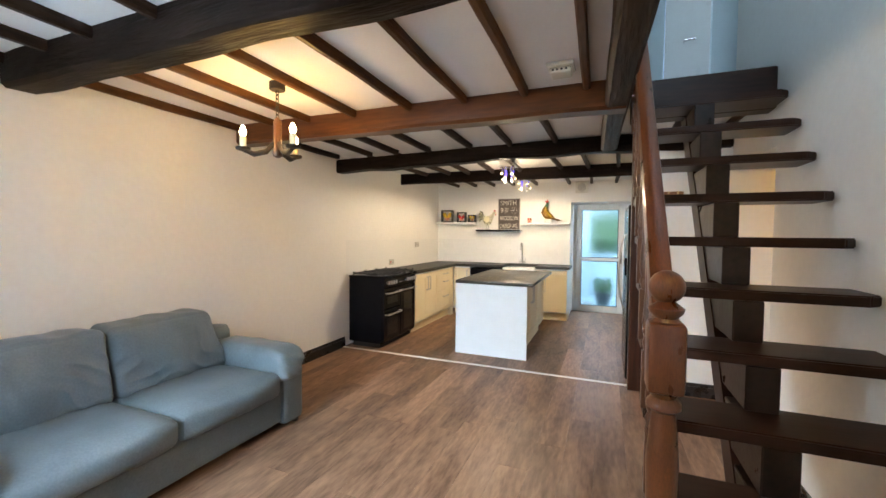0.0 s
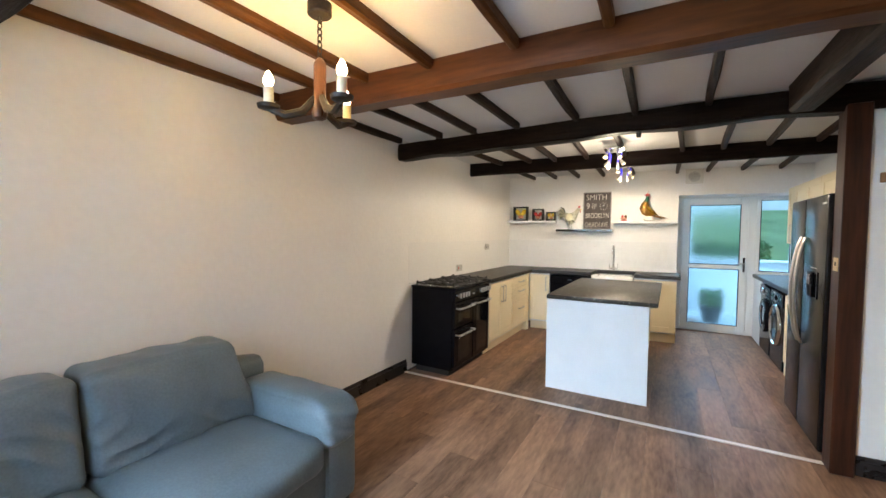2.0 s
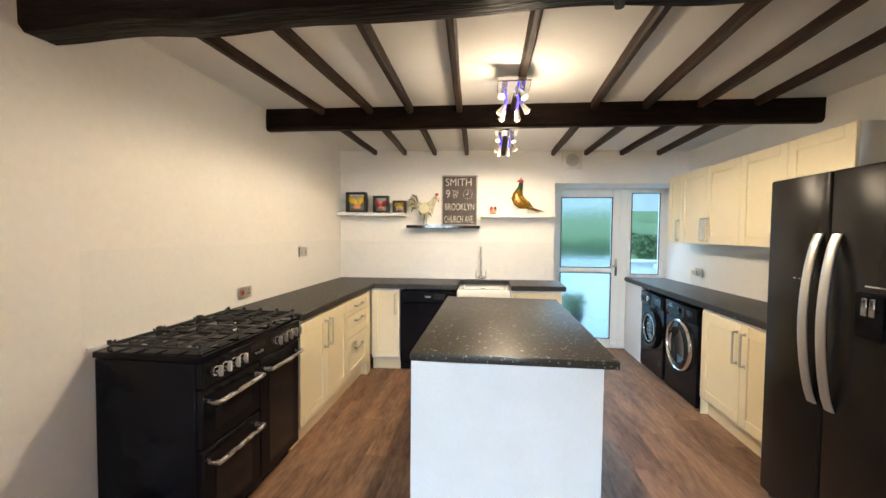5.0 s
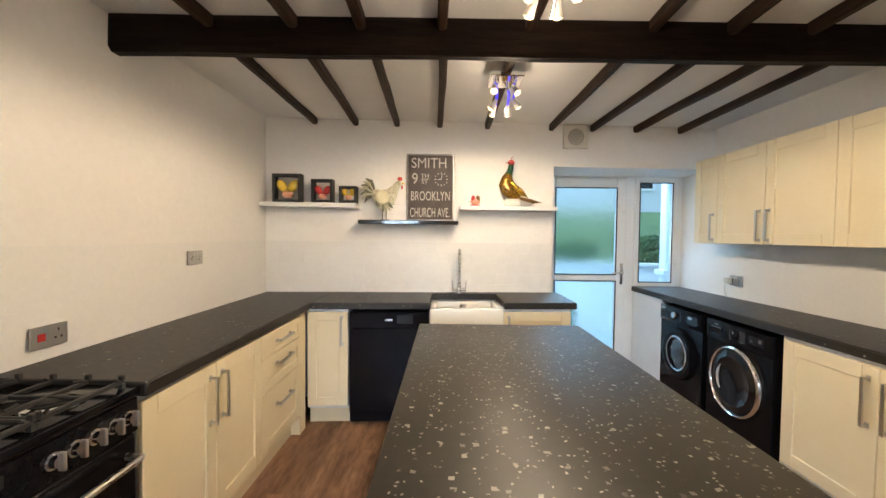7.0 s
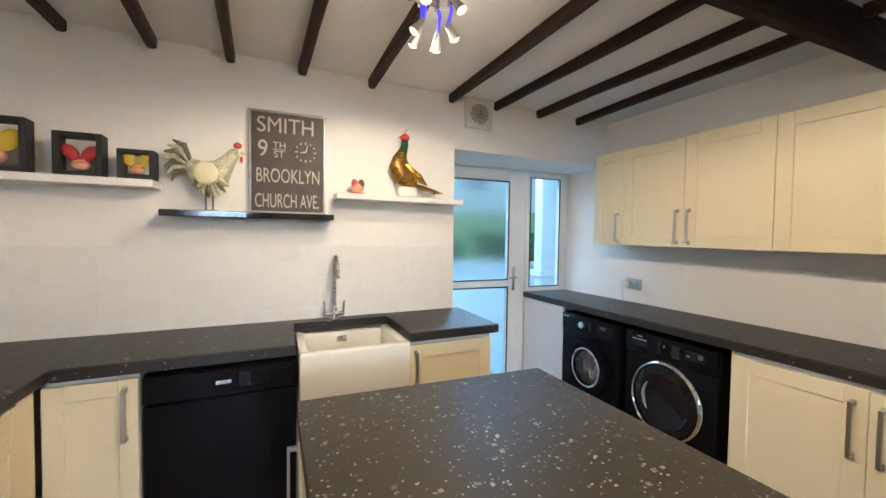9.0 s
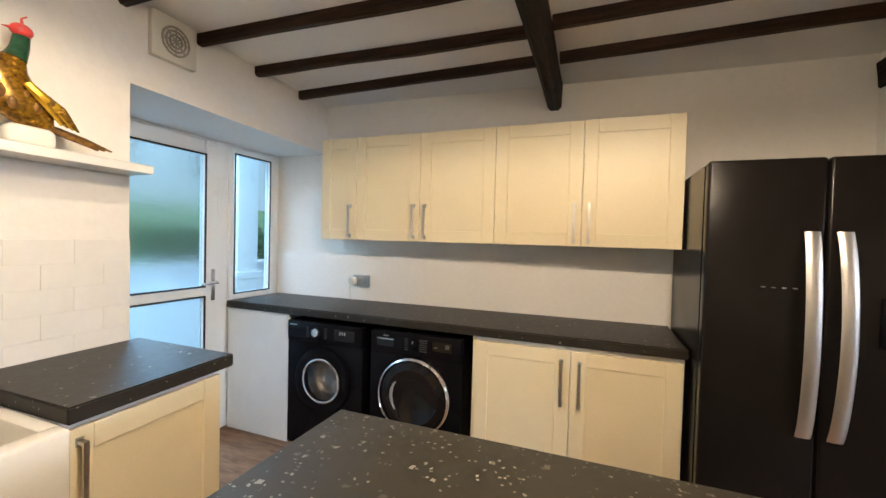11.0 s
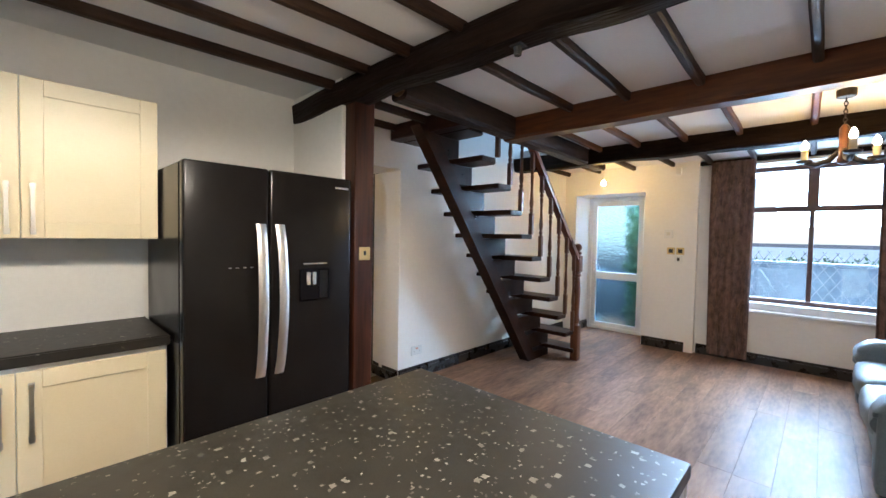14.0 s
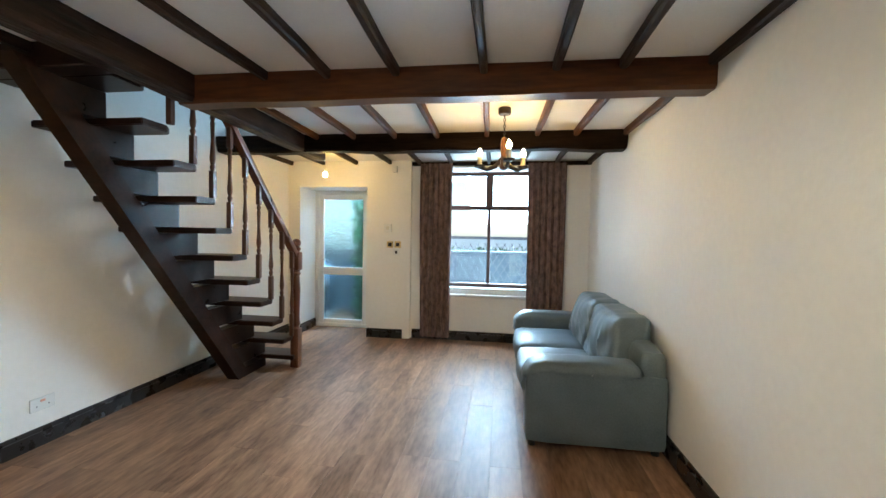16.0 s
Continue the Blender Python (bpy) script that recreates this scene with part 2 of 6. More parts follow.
# the blue of the daylight behind is put into this glass colour
M["obscure2"] = glass("rippled_glass", (0.60, 0.88, 1.0), 0.20, 0.25, 14)
M["lead"] = surf("lead_strip", (0.12, 0.13, 0.14), (0.2, 0.21, 0.22), 30, 0.5, 0.1, metal=0.6)
M["curtain"] = surf("patterned_grey_curtain", (0.045, 0.028, 0.026), (0.26, 0.165, 0.135), 16, 0.85, 0.3, stretch=(1.2, 1.2, 0.7), fine=120, rvar=0.05)
M["iron"] = surf("blackened_iron", (0.018, 0.014, 0.012), (0.045, 0.034, 0.028), 20, 0.5, 0.3, metal=0.4)
M["candle"] = surf("ivory_candle_tube", (0.66, 0.56, 0.38), (0.74, 0.64, 0.46), 8, 0.45, 0.05)
M["flame"] = glow("lit_candle_bulb", (1.0, 0.72, 0.36), 60)
M["spot"] = glow("lit_spot_bulb", (1.0, 0.72, 0.38), 4)
M["blue_glass"] = glow("blue_glass_shade", (0.06, 0.05, 0.70), 0.9)
M["plastic"] = surf("aged_white_plastic", (0.62, 0.60, 0.52), (0.68, 0.66, 0.58), 10, 0.4, 0.03)
M["brass"] = surf("brass_plate", (0.62, 0.46, 0.20), (0.72, 0.55, 0.27), 12, 0.3, 0.05, metal=0.8)
M["hook_wood"] = surf("oak_hook_rail", (0.22, 0.11, 0.045), (0.32, 0.17, 0.075), 6, 0.45, 0.1, stretch=(1, 5, 5))
M["gloss_white"] = surf("white_gloss_shelf", (0.76, 0.76, 0.74), (0.80, 0.80, 0.78), 5, 0.22, 0.02)
M["gloss_black"] = surf("black_gloss_shelf", (0.008, 0.008, 0.009), (0.013, 0.013, 0.014), 5, 0.08, 0.0)
M["sign"] = surf("worn_brown_sign", (0.030, 0.020, 0.016), (0.075, 0.052, 0.040), 12, 0.55, 0.2)
M["letters"] = surf("faded_white_lettering", (0.40, 0.36, 0.30), (0.56, 0.51, 0.43), 25, 0.6, 0.1)
M["tin"] = surf("tarnished_tin_edge", (0.28, 0.26, 0.23), (0.45, 0.42, 0.38), 15, 0.4, 0.2, metal=0.7)
M["yellow"] = surf("yellow_paint", (0.62, 0.40, 0.02), (0.72, 0.50, 0.05), 10, 0.4, 0.1)
M["red"] = surf("red_paint", (0.42, 0.02, 0.02), (0.55, 0.05, 0.04), 10, 0.35, 0.1)
M["pink"] = surf("peach_paint", (0.62, 0.28, 0.18), (0.72, 0.36, 0.25), 10, 0.4, 0.1)
M["rooster"] = surf("cream_painted_metal", (0.24, 0.23, 0.13), (0.78, 0.74, 0.56), 26, 0.35, 0.2)
M["pheasant"] = surf("gold_painted_metal", (0.06, 0.026, 0.005), (0.42, 0.22, 0.02), 45, 0.25, 0.2, metal=0.5)
M["yellow_metal"] = surf("gold_leaf_metal", (0.45, 0.24, 0.01), (0.80, 0.50, 0.03), 20, 0.22, 0.2, metal=0.6)
M["brown_metal"] = surf("brown_painted_metal", (0.05, 0.022, 0.006), (0.30, 0.15, 0.03), 40, 0.3, 0.2, metal=0.4)
M["feather_dark"] = surf("green_black_paint", (0.03, 0.035, 0.02), (0.30, 0.29, 0.19), 35, 0.4, 0.2)
M["cream_wing"] = surf("cream_gloss_paint", (0.66, 0.60, 0.36), (0.76, 0.71, 0.50), 9, 0.3, 0.1)
M["green"] = surf("green_painted_metal", (0.01, 0.05, 0.03), (0.04, 0.14, 0.07), 20, 0.25, 0.1, metal=0.4)
M["stone"] = surf("garden_stone", (0.18, 0.17, 0.15), (0.36, 0.34, 0.30), 4, 0.85, 0.6, fine=30, vary=0.2)
M["render_wall"] = surf("painted_render", (0.62, 0.66, 0.68), (0.72, 0.76, 0.78), 2, 0.85, 0.3)
M["lawn"] = surf("lawn_grass", (0.13, 0.24, 0.10), (0.27, 0.42, 0.19), 1.5, 0.9, 0.6, fine=60)
M["wall_grey"] = surf("grey_street_wall", (0.055, 0.066, 0.08), (0.12, 0.14, 0.16), 5, 0.85, 0.5, fine=30)
# distance haze is put into this pale colour
M["far_field"] = surf("haze_tinted_field", (0.42, 0.46, 0.43), (0.55, 0.58, 0.55), 0.2, 0.9, 0.1)
# clear side pane, with cool daylight put into its blue
M["daylit_pane"] = glass("daylight_blue_glass", (0.62, 0.88, 1.0))
M["paving"] = surf("pale_paving", (0.34, 0.37, 0.38), (0.44, 0.47, 0.48), 2, 0.8, 0.3, fine=30)
M["leaf"] = surf("hedge_leaf", (0.05, 0.12, 0.035), (0.12, 0.24, 0.08), 3, 0.6, 0.1, vary=0.2)
M["asphalt"] = surf("asphalt", (0.04, 0.04, 0.042), (0.07, 0.07, 0.07), 3, 0.85, 0.4)
M["pot"] = surf("grey_plant_pot", (0.05, 0.055, 0.06), (0.09, 0.095, 0.10), 8, 0.6, 0.1)
M["red_far"] = surf("red_paint_weathered", (0.30, 0.03, 0.03), (0.40, 0.05, 0.05), 5, 0.5, 0.05)

# ---- builders ----
def B():
    return bmesh.new()


def box(bm, x0, x1, y0, y1, z0, z1, bevel=0.0, seg=1):
    r = bmesh.ops.create_cube(bm, size=1.0)
    for v in r["verts"]:
        v.co = Vector(((x0 + x1) / 2 + v.co.x * (x1 - x0), (y0 + y1) / 2 + v.co.y * (y1 - y0), (z0 + z1) / 2 + v.co.z * (z1 - z0)))
    if bevel:
        edges = list({e for v in r["verts"] for e in v.link_edges})
        bmesh.ops.bevel(bm, geom=edges, offset=bevel, segments=seg, profile=0.5, affect="EDGES")
    return bm


def prism(bm, outline, z0, z1):
    low = [bm.verts.new((x, y, z0)) for x, y in outline]
    high = [bm.verts.new((x, y, z1)) for x, y in outline]
    n = len(outline)
    bm.faces.new(low[::-1])
    bm.faces.new(high)
    for k in range(n):
        bm.faces.new((low[k], low[(k + 1) % n], high[(k + 1) % n], high[k]))
    return bm


def rod(bm, a, b, r, r2=None, sides=12):
    a, b = Vector(a), Vector(b)
    d = b - a
    m = Matrix.Translation((a + b) / 2) @ d.to_track_quat("Z", "Y").to_matrix().to_4x4()
    bmesh.ops.create_cone(bm, cap_ends=True, segments=sides, radius1=r, radius2=r if r2 is None else r2, depth=d.length, matrix=m)
    return bm


def ball(bm, at, r, stretch=(1, 1, 1), u=16, v=10):
    m = Matrix.Translation(at) @ Matrix.Diagonal((*stretch, 1))
    bmesh.ops.create_uvsphere(bm, u_segments=u, v_segments=v, radius=r, matrix=m)
    return bm


def lathe(bm, profile, at=(0, 0, 0), sides=20, turn=None, caps=True):
    """Rings of (radius, height) round an upright axis; turn: a matrix for another axis."""
    m = Matrix.Translation(at) @ (turn or Matrix())
    rings = []
    for r, z in profile:
        rings.append([bm.verts.new(m @ Vector((r * math.cos(2 * math.pi * k / sides), r * math.sin(2 * math.pi * k / sides), z))) for k in range(sides)])
    for a, b in zip(rings, rings[1:]):
        for k in range(sides):
            bm.faces.new((a[k], a[(k + 1) % sides], b[(k + 1) % sides], b[k]))
    if caps:
        bm.faces.new(rings[0][::-1])
        bm.faces.new(rings[-1])
    return bm


def tube(bm, points, r, sides=10):
    """A round bar along points; r may be a number or one for each point."""
    pts = [Vector(p) for p in points]
    rings = []
    for k, p in enumerate(pts):
        d = (pts[min(k + 1, len(pts) - 1)] - pts[max(k - 1, 0)]).normalized()
        side = d.cross(Vector((0.31, 0.17, 0.93))).normalized()
        up = side.cross(d)
        rad = r[k] if isinstance(r, (list, tuple)) else r
        rings.append([bm.verts.new(p + rad * (math.cos(2 * math.pi * j / sides) * side + math.sin(2 * math.pi * j / sides) * up)) for j in range(sides)])
    for a, b in zip(rings, rings[1:]):
        for j in range(sides):
            bm.faces.new((a[j], a[(j + 1) % sides], b[(j + 1) % sides], b[j]))
    bm.faces.new(rings[0][::-1])
    bm.faces.new(rings[-1])
    return bm


def soft_box(bm, x0, x1, y0, y1, z0, z1, r=0.06, puff=(0, 0, 0), wrinkle=0.0, cuts=9, seed=0.0):
    """A padded block: rounded edges, faces that bulge, and a few creases."""
    t = bmesh.new()
    bmesh.ops.create_cube(t, size=2.0)
    bmesh.ops.subdivide_edges(t, edges=list(t.edges), cuts=cuts, use_grid_fill=True)
    half = Vector(((x1 - x0) / 2, (y1 - y0) / 2, (z1 - z0) / 2))
    mid = Vector(((x0 + x1) / 2, (y0 + y1) / 2, (z0 + z1) / 2))
    for v in t.verts:
        c = v.co.copy()
        p = Vector((c.x * half.x, c.y * half.y, c.z * half.z))
        inner = Vector([max(-half[i] + r, min(half[i] - r, p[i])) for i in range(3)])
        d = p - inner
        if d.length > 1e-6:
            p = inner + d.normalized() * r
        bulge = [(1 - c[(i + 1) % 3] ** 2) * (1 - c[(i + 2) % 3] ** 2) for i in range(3)]
        for i in range(3):
            p[i] += c[i] * puff[i] * bulge[i]
        w = mid + p
        if wrinkle:
            w += wrinkle * noise.noise_vector(Vector((w.x * 7 + seed, w.y * 9, w.z * 3)))
        v.co = w
    me = bpy.data.meshes.new("tmp")
    t.to_mesh(me)
    t.free()
    bm.from_mesh(me)
    bpy.data.meshes.remove(me)
    return bm


def beam(bm, a, b, w, h, rough=0.012, n=14, seed=0.0, chamfer=0.018, sag=None):
    """A hewn beam from a to b (top middle of its ends), w wide and h deep, with an uneven outline."""
    a, b = Vector(a), Vector(b)
    d = (b - a).normalized()
    side = Vector((d.y, -d.x, 0)).normalized()
    rings = []
    for k in range(n + 1):
        f = k / n
        p = a.lerp(b, f)
        drop = sag(f) if sag else 0.0
        ring = []
        hw, c = w / 2, chamfer
        for u, v in ((-hw, 0), (-hw, -h * 0.5), (-hw, -h + c), (-hw + c, -h), (0, -h), (hw - c, -h), (hw, -h + c), (hw, -h * 0.5), (hw, 0)):
            q = p + side * u + Vector((0, 0, v + drop))
            s = noise.noise_vector(Vector((q.x * 2.2 + seed, q.y * 2.2, q.z * 6 + seed)))
            ring.append(bm.verts.new(q + Vector((s.x, s.y, s.z if v < 0 else 0)) * rough))
        rings.append(ring)
    m = len(rings[0])
    for r1, r2 in zip(rings, rings[1:]):
        for j in range(m):
            bm.faces.new((r1[j], r1[(j + 1) % m], r2[(j + 1) % m], r2[j]))
    bm.faces.new(rings[0][::-1])
    bm.faces.new(rings[-1])
    return bm


def lean(bm, k=0.063, x0=-1.93):
    """The far wall of the kitchen runs a little off square: shear what stands along it."""
    for v in bm.verts:
        v.co.y += k * (v.co.x - x0)
    return bm


def finish(name, bm, material, smooth=False):
    bmesh.ops.recalc_face_normals(bm, faces=list(bm.faces))
    me = bpy.data.meshes.new(name)
    bm.to_mesh(me)
    bm.free()
    if smooth:
        me.polygons.foreach_set("use_smooth", [True] * len(me.polygons))
        me.set_sharp_from_angle(angle=radians(40))
    me.materials.append(M[material] if isinstance(material, str) else material)
    return new(name, me)


def structure(name, bm, material, label="", smooth=False):
    return tagged(finish(name, bm, material, smooth), label=label, kind="structure")


def thing(name, label, category, at=(0, 0, 0), group="", kind=""):
    ob = new(name)
    ob.empty_display_size = 0.1
    ob.location = at
    return tagged(ob, label, category, group, kind)


def part(name, bm, material, parent, label="", smooth=True):
    """One mesh under a thing or a part, given in the room's metres."""
    ob = finish(name, bm, material, smooth)
    ob.parent = parent
    if parent.type == "EMPTY":
        ob.matrix_parent_inverse = Matrix.Translation(-parent.location)
    return tagged(ob, label=label)


def single(name, bm, material, label, category, group="", smooth=True):
    return tagged(finish(name, bm, material, smooth), label, category, group)


def piece(name, mesh, parent, at, turn=0.0):
    """One of many alike pieces, sharing a mesh."""
    ob = new(name, mesh)
    ob.parent = parent
    ob.location = at
    ob.rotation_euler = (0, 0, turn)
    return ob


def writing(name, text, size, at, rot, material, parent, width=1.0):
    cu = bpy.data.curves.new(name, "FONT")
    cu.body, cu.size, cu.extrude = text, size, 0.001
    cu.materials.append(M[material])
    ob = new(name, cu)
    ob.matrix_basis = pose(*at, *rot) @ Matrix.Diagonal((width, 1, 1, 1))
    ob.parent = parent
    if parent.type == "EMPTY":
        ob.matrix_parent_inverse = Matrix.Translation(-parent.location)
    return ob


def prism_x(bm, outline, x0, x1):
    """An outline in y and z, drawn out from x0 to x1."""
    low = [bm.verts.new((x0, y, z)) for y, z in outline]
    high = [bm.verts.new((x1, y, z)) for y, z in outline]
    n = len(outline)
    bm.faces.new(low[::-1])
    bm.faces.new(high)
    for k in range(n):
        bm.faces.new((low[k], low[(k + 1) % n], high[(k + 1) % n], high[k]))
    return bm


def turned(bm, x, y):
    """A newel: square foot and head, turned shaft, a collar and a ball."""
    box(bm, x - 0.045, x + 0.045, y - 0.045, y + 0.045, 0.0, 0.42, 0.008, 2)
    lathe(bm, [(0.040, 0.42), (0.030, 0.44), (0.036, 0.46), (0.042, 0.48), (0.036, 0.50), (0.033, 0.56), (0.040, 0.75), (0.042, 0.85), (0.034, 0.95), (0.030, 0.99), (0.044, 1.0), (0.044, 1.015), (0.032, 1.03), (0.04, 1.045)], (x, y, 0))
    box(bm, x - 0.047, x + 0.047, y - 0.047, y + 0.047, 1.045, 1.24, 0.014, 2)
    lathe(bm, [(0.036, 1.24), (0.030, 1.25), (0.043, 1.265), (0.046, 1.277), (0.028, 1.29), (0.02, 1.297)], (x, y, 0))
    ball(bm, (x, y, 1.335), 0.046, u=20, v=14)
    return bm


def spindle(bm, x, y, z0, z1):
    h = z1 - z0
    w = 0.019
    if h < 0.45:
        return box(bm, x - w, x + w, y - w, y + w, z0, z1, 0.003)
    f = 0.26
    box(bm, x - w, x + w, y - w, y + w, z0, z0 + h * f, 0.003)
    box(bm, x - w, x + w, y - w, y + w, z1 - h * f * 0.8, z1, 0.003)
    a, b = z0 + h * f, z1 - h * f * 0.8
    g = b - a
    lathe(bm, [(0.012, a), (0.017, a + 0.05 * g), (0.020, a + 0.08 * g), (0.012, a + 0.12 * g), (0.018, a + 0.16 * g), (0.021, a + 0.24 * g), (0.017, a + 0.34 * g), (0.012, a + 0.55 * g),
               (0.014, a + 0.75 * g), (0.017, a + 0.85 * g), (0.011, a + 0.89 * g), (0.019, a + 0.93 * g), (0.012, b)], (x, y, 0), 12)
    return bm


def frame_ring_x(bm, y0, y1, z0, z1, x0, x1, w):
    box(bm, x0, x1, y0, y0 + w, z0, z1)
    box(bm, x0, x1, y1 - w, y1, z0, z1)
    box(bm, x0, x1, y0 + w, y1 - w, z0, z0 + w)
    box(bm, x0, x1, y0 + w, y1 - w, z1 - w, z1)
    return bm

# ---- the shell ----
H = 2.45
LX, FARY = -2.49, 7.70
lean_y = lambda x: 0.063 * (x + 1.93)
far_y = lambda x: FARY + lean_y(x)

wl = structure("wall_left", box(B(), LX - 0.3, LX, -0.7, 8.2, 0, 2.75), "plaster", "uneven white plastered party wall")

# street wall, with the door and the window through it, and a step between them
bm = B()
FR, FW = 0.085, 0.0
box(bm, 1.49, 1.97, -0.55, FR, 0, 2.75)
box(bm, 0.50, 1.49, -0.55, FR, 2.09, 2.75)
prism(bm, [(-0.12, -0.55), (0.64, -0.55), (0.50, FR), (-0.12, FR)], 0, 2.75)
box(bm, -0.56, -0.12, -0.40, FW, 0, 2.75)
box(bm, -1.80, -0.56, -0.40, FW, 0, 0.60)
box(bm, -1.80, -0.56, -0.40, FW, 2.36, 2.75)
box(bm, LX, -1.80, -0.40, FW, 0, 2.75)
wf = structure("wall_front", bm, "plaster", "white plastered street wall with deep reveals")

# stair wall, with the deep opening to the back room
bm = B()
box(bm, 1.67, 1.97, FR, 3.46, 0, 5.0)
prism(bm, [(1.971, 3.458), (2.10, 3.44), (2.10, 3.38), (1.971, 3.38)], 0, 2.065)
box(bm, 1.67, 2.10, 3.46, 4.44, 2.065, 5.0)
wr = structure("wall_stairs", bm, "plaster", "white plastered wall beside the open stairs")

bm = B()
prism(bm, [(0.992, 4.429), (2.10, 4.47), (2.10, 4.53), (0.992, 4.53)], 0, H + 0.05)
structure("wall_partition", bm, "plaster", "white partition beside the post and the fridge")

bm = B()
prism(bm, [(1.66, 4.53), (1.96, 4.53), (1.96, 8.475), (1.545, 8.475)], 0, 2.75)
structure("wall_kitchen", bm, "plaster", "white kitchen wall behind the cupboards")

bm = B()
prism(bm, [(LX, far_y(LX)), (0.05, far_y(0.05)), (0.05, 8.62), (LX, 8.62)], 0, 2.75)
prism(bm, [(0.05, far_y(0.05)), (1.70, far_y(1.70)), (1.70, 8.62), (0.05, 8.62)], 2.075, 2.75)
structure("wall_far", bm, "plaster", "white plastered rear wall with a deep door recess")

# ceilings: one over the rooms, with the stair well left open
bm = B()
box(bm, LX, 0.735, -0.45, 8.6, H, H + 0.12)
box(bm, 0.735, 1.70, -0.45, 1.42, H, H + 0.12)
box(bm, 0.735, 1.70, 3.60, 8.6, H, H + 0.12)
structure("ceiling", bm, "ceiling", "white ceiling between dark joists")

# upper floor seen up the stair well
bm = B()
box(bm, 0.45, 0.55, 0.0, 6.2, H + 0.125, 5.0)
box(bm, 0.55, 1.19, 5.2, 5.3, H + 0.125, 5.0)
box(bm, 1.19, 1.63, 5.2, 5.3, 4.55, 5.0)
box(bm, 1.63, 2.1, 5.2, 5.3, H + 0.125, 5.0)
# unseen street side, with a gap at z 3.4 to 4.6 added for a lamp
box(bm, 0.45, 1.97, -0.1, 0.0, H + 0.125, 3.4)
box(bm, 0.45, 1.97, -0.1, 0.0, 4.6, 5.0)
box(bm, 2.10, 2.2, 3.46, 5.3, H + 0.125, 5.0)
structure("wall_upstairs", bm, "upstairs", "pale blue walls of the upper landing")
structure("ceiling_upstairs", box(B(), 0.45, 2.2, -0.1, 5.3, 5.0, 5.1), "ceiling", "white ceiling over the stair well")
structure("floor_upstairs", box(B(), 0.55, 2.1, 3.60, 5.2, H + 0.125, 2.60), "underlay", "dark floor of the upper landing")

# back room beyond the deep opening
bm = B()
box(bm, 4.3, 4.4, 2.3, 5.7, 0, 2.45)
box(bm, 2.10, 4.3, 5.6, 5.7, 0, 2.45)
box(bm, 2.10, 2.2, 2.4, 3.36, 0, 2.45)
box(bm, 2.10, 2.2, 4.54, 5.6, 0, 2.45)
structure("wall_back_room", bm, "plaster", "plain walls of the room beyond the opening")
structure("ceiling_back_room", box(B(), 2.10, 4.4, 2.3, 5.7, 2.45, 2.5), "ceiling", "white ceiling of the back room")
structure("floor_back_room", box(B(), 2.0, 4.4, 2.3, 5.7, -0.08, -0.004), "stone", "grey floor of the back room")

# ---- beams, joists and post ----
def main_beam(label, a, b, w, h, mat, seed, rough=0.012, sag=None):
    ob = single("ceiling_beam", beam(B(), a, b, w, h, rough, 44, seed, 0.02, sag), mat, label, "beam", "main beams")
    return ob


main_beam("dark hewn beam across the ceiling near the window", (LX, 1.45, H), (1.67, 1.47, H), 0.17, 0.175, "beam_x", 1.0, 0.022)
main_beam("brown stained beam across the sitting room ceiling", (LX, 2.98, H), (0.75, 3.02, H), 0.16, 0.176, "beam_brown", 2.0, 0.008)
main_beam("crooked dark hewn beam resting on the post", (LX, 4.43, 2.40), (1.655, 4.47, H), 0.162, 0.148, "beam_x", 3.0, 0.028,
          lambda f: -0.05 * max(0.0, f - 0.76) / 0.24 if f > 0.6 else -0.012 * math.cos(f * 2.6))
main_beam("straight dark beam across the kitchen ceiling", (LX, 6.098, H), (1.615, 6.165, H), 0.088, 0.165, "beam_x", 4.0, 0.006)
main_beam("dark trimmer beam along the open stair well", (0.76, 1.02, H), (0.655, 4.34, H), 0.14, 0.17, "beam_y", 5.0, 0.008)
single("stair_header", box(B(), 0.80, 1.665, 3.465, 3.598, 2.315, 2.592, 0.008), "stair", "dark wooden edge beam of the upper landing", "beam")

post = thing("timber_post", "red-brown square timber post under the beam", "post", (0.955, 4.42, 0))
part("shaft", box(B(), 0.872, 0.99, 4.362, 4.51, 0.0, 2.305, 0.006), "post", post)


def joists(bay, y0, y1, pairs, w=0.046, h=0.055, mat="beam_y"):
    for k, (xa, xb) in enumerate(pairs):
        end = y1 or far_y(xb)
        single("ceiling_joist", beam(B(), (xa, y0, H), (xb, end, H), w, h, 0.007, 8, bay * 11 + k * 3.7, 0.01), mat, "dark stained joist under the white ceiling", "joist", "ceiling joists")


joists(1, FW - 0.02, 1.37, [(1.62, 1.61), (1.14, 1.12), (0.66, 0.63), (0.18, 0.16), (-0.22, -0.27), (-0.66, -0.7), (-1.17, -1.19), (-1.62, -1.66), (-2.05, -2.04), (-2.455, -2.455)])
# bay 2 hangs over the chandelier, so its joists carry the painted glow
joists(2, 1.53, 2.91, [(0.54, 0.52), (0.146, 0.13), (-0.281, -0.305), (-0.707, -0.738), (-1.19, -1.232), (-1.667, -1.68), (-2.018, -2.05), (-2.465, -2.465)], mat="joist_lit")
joists(3, 3.06, 4.37, [(0.14, 0.16), (-0.272, -0.303), (-0.70, -0.73), (-1.224, -1.225), (-1.635, -1.638), (-2.0, -1.995), (-2.465, -2.465)])
joists(4, 4.51, 6.10, [(-2.11, -2.03), (-1.70, -1.64), (-1.283, -1.325), (-0.875, -0.946), (-0.51, -0.53), (-0.012, 0.042), (0.36, 0.41), (0.735, 0.79), (1.10, 1.165)])
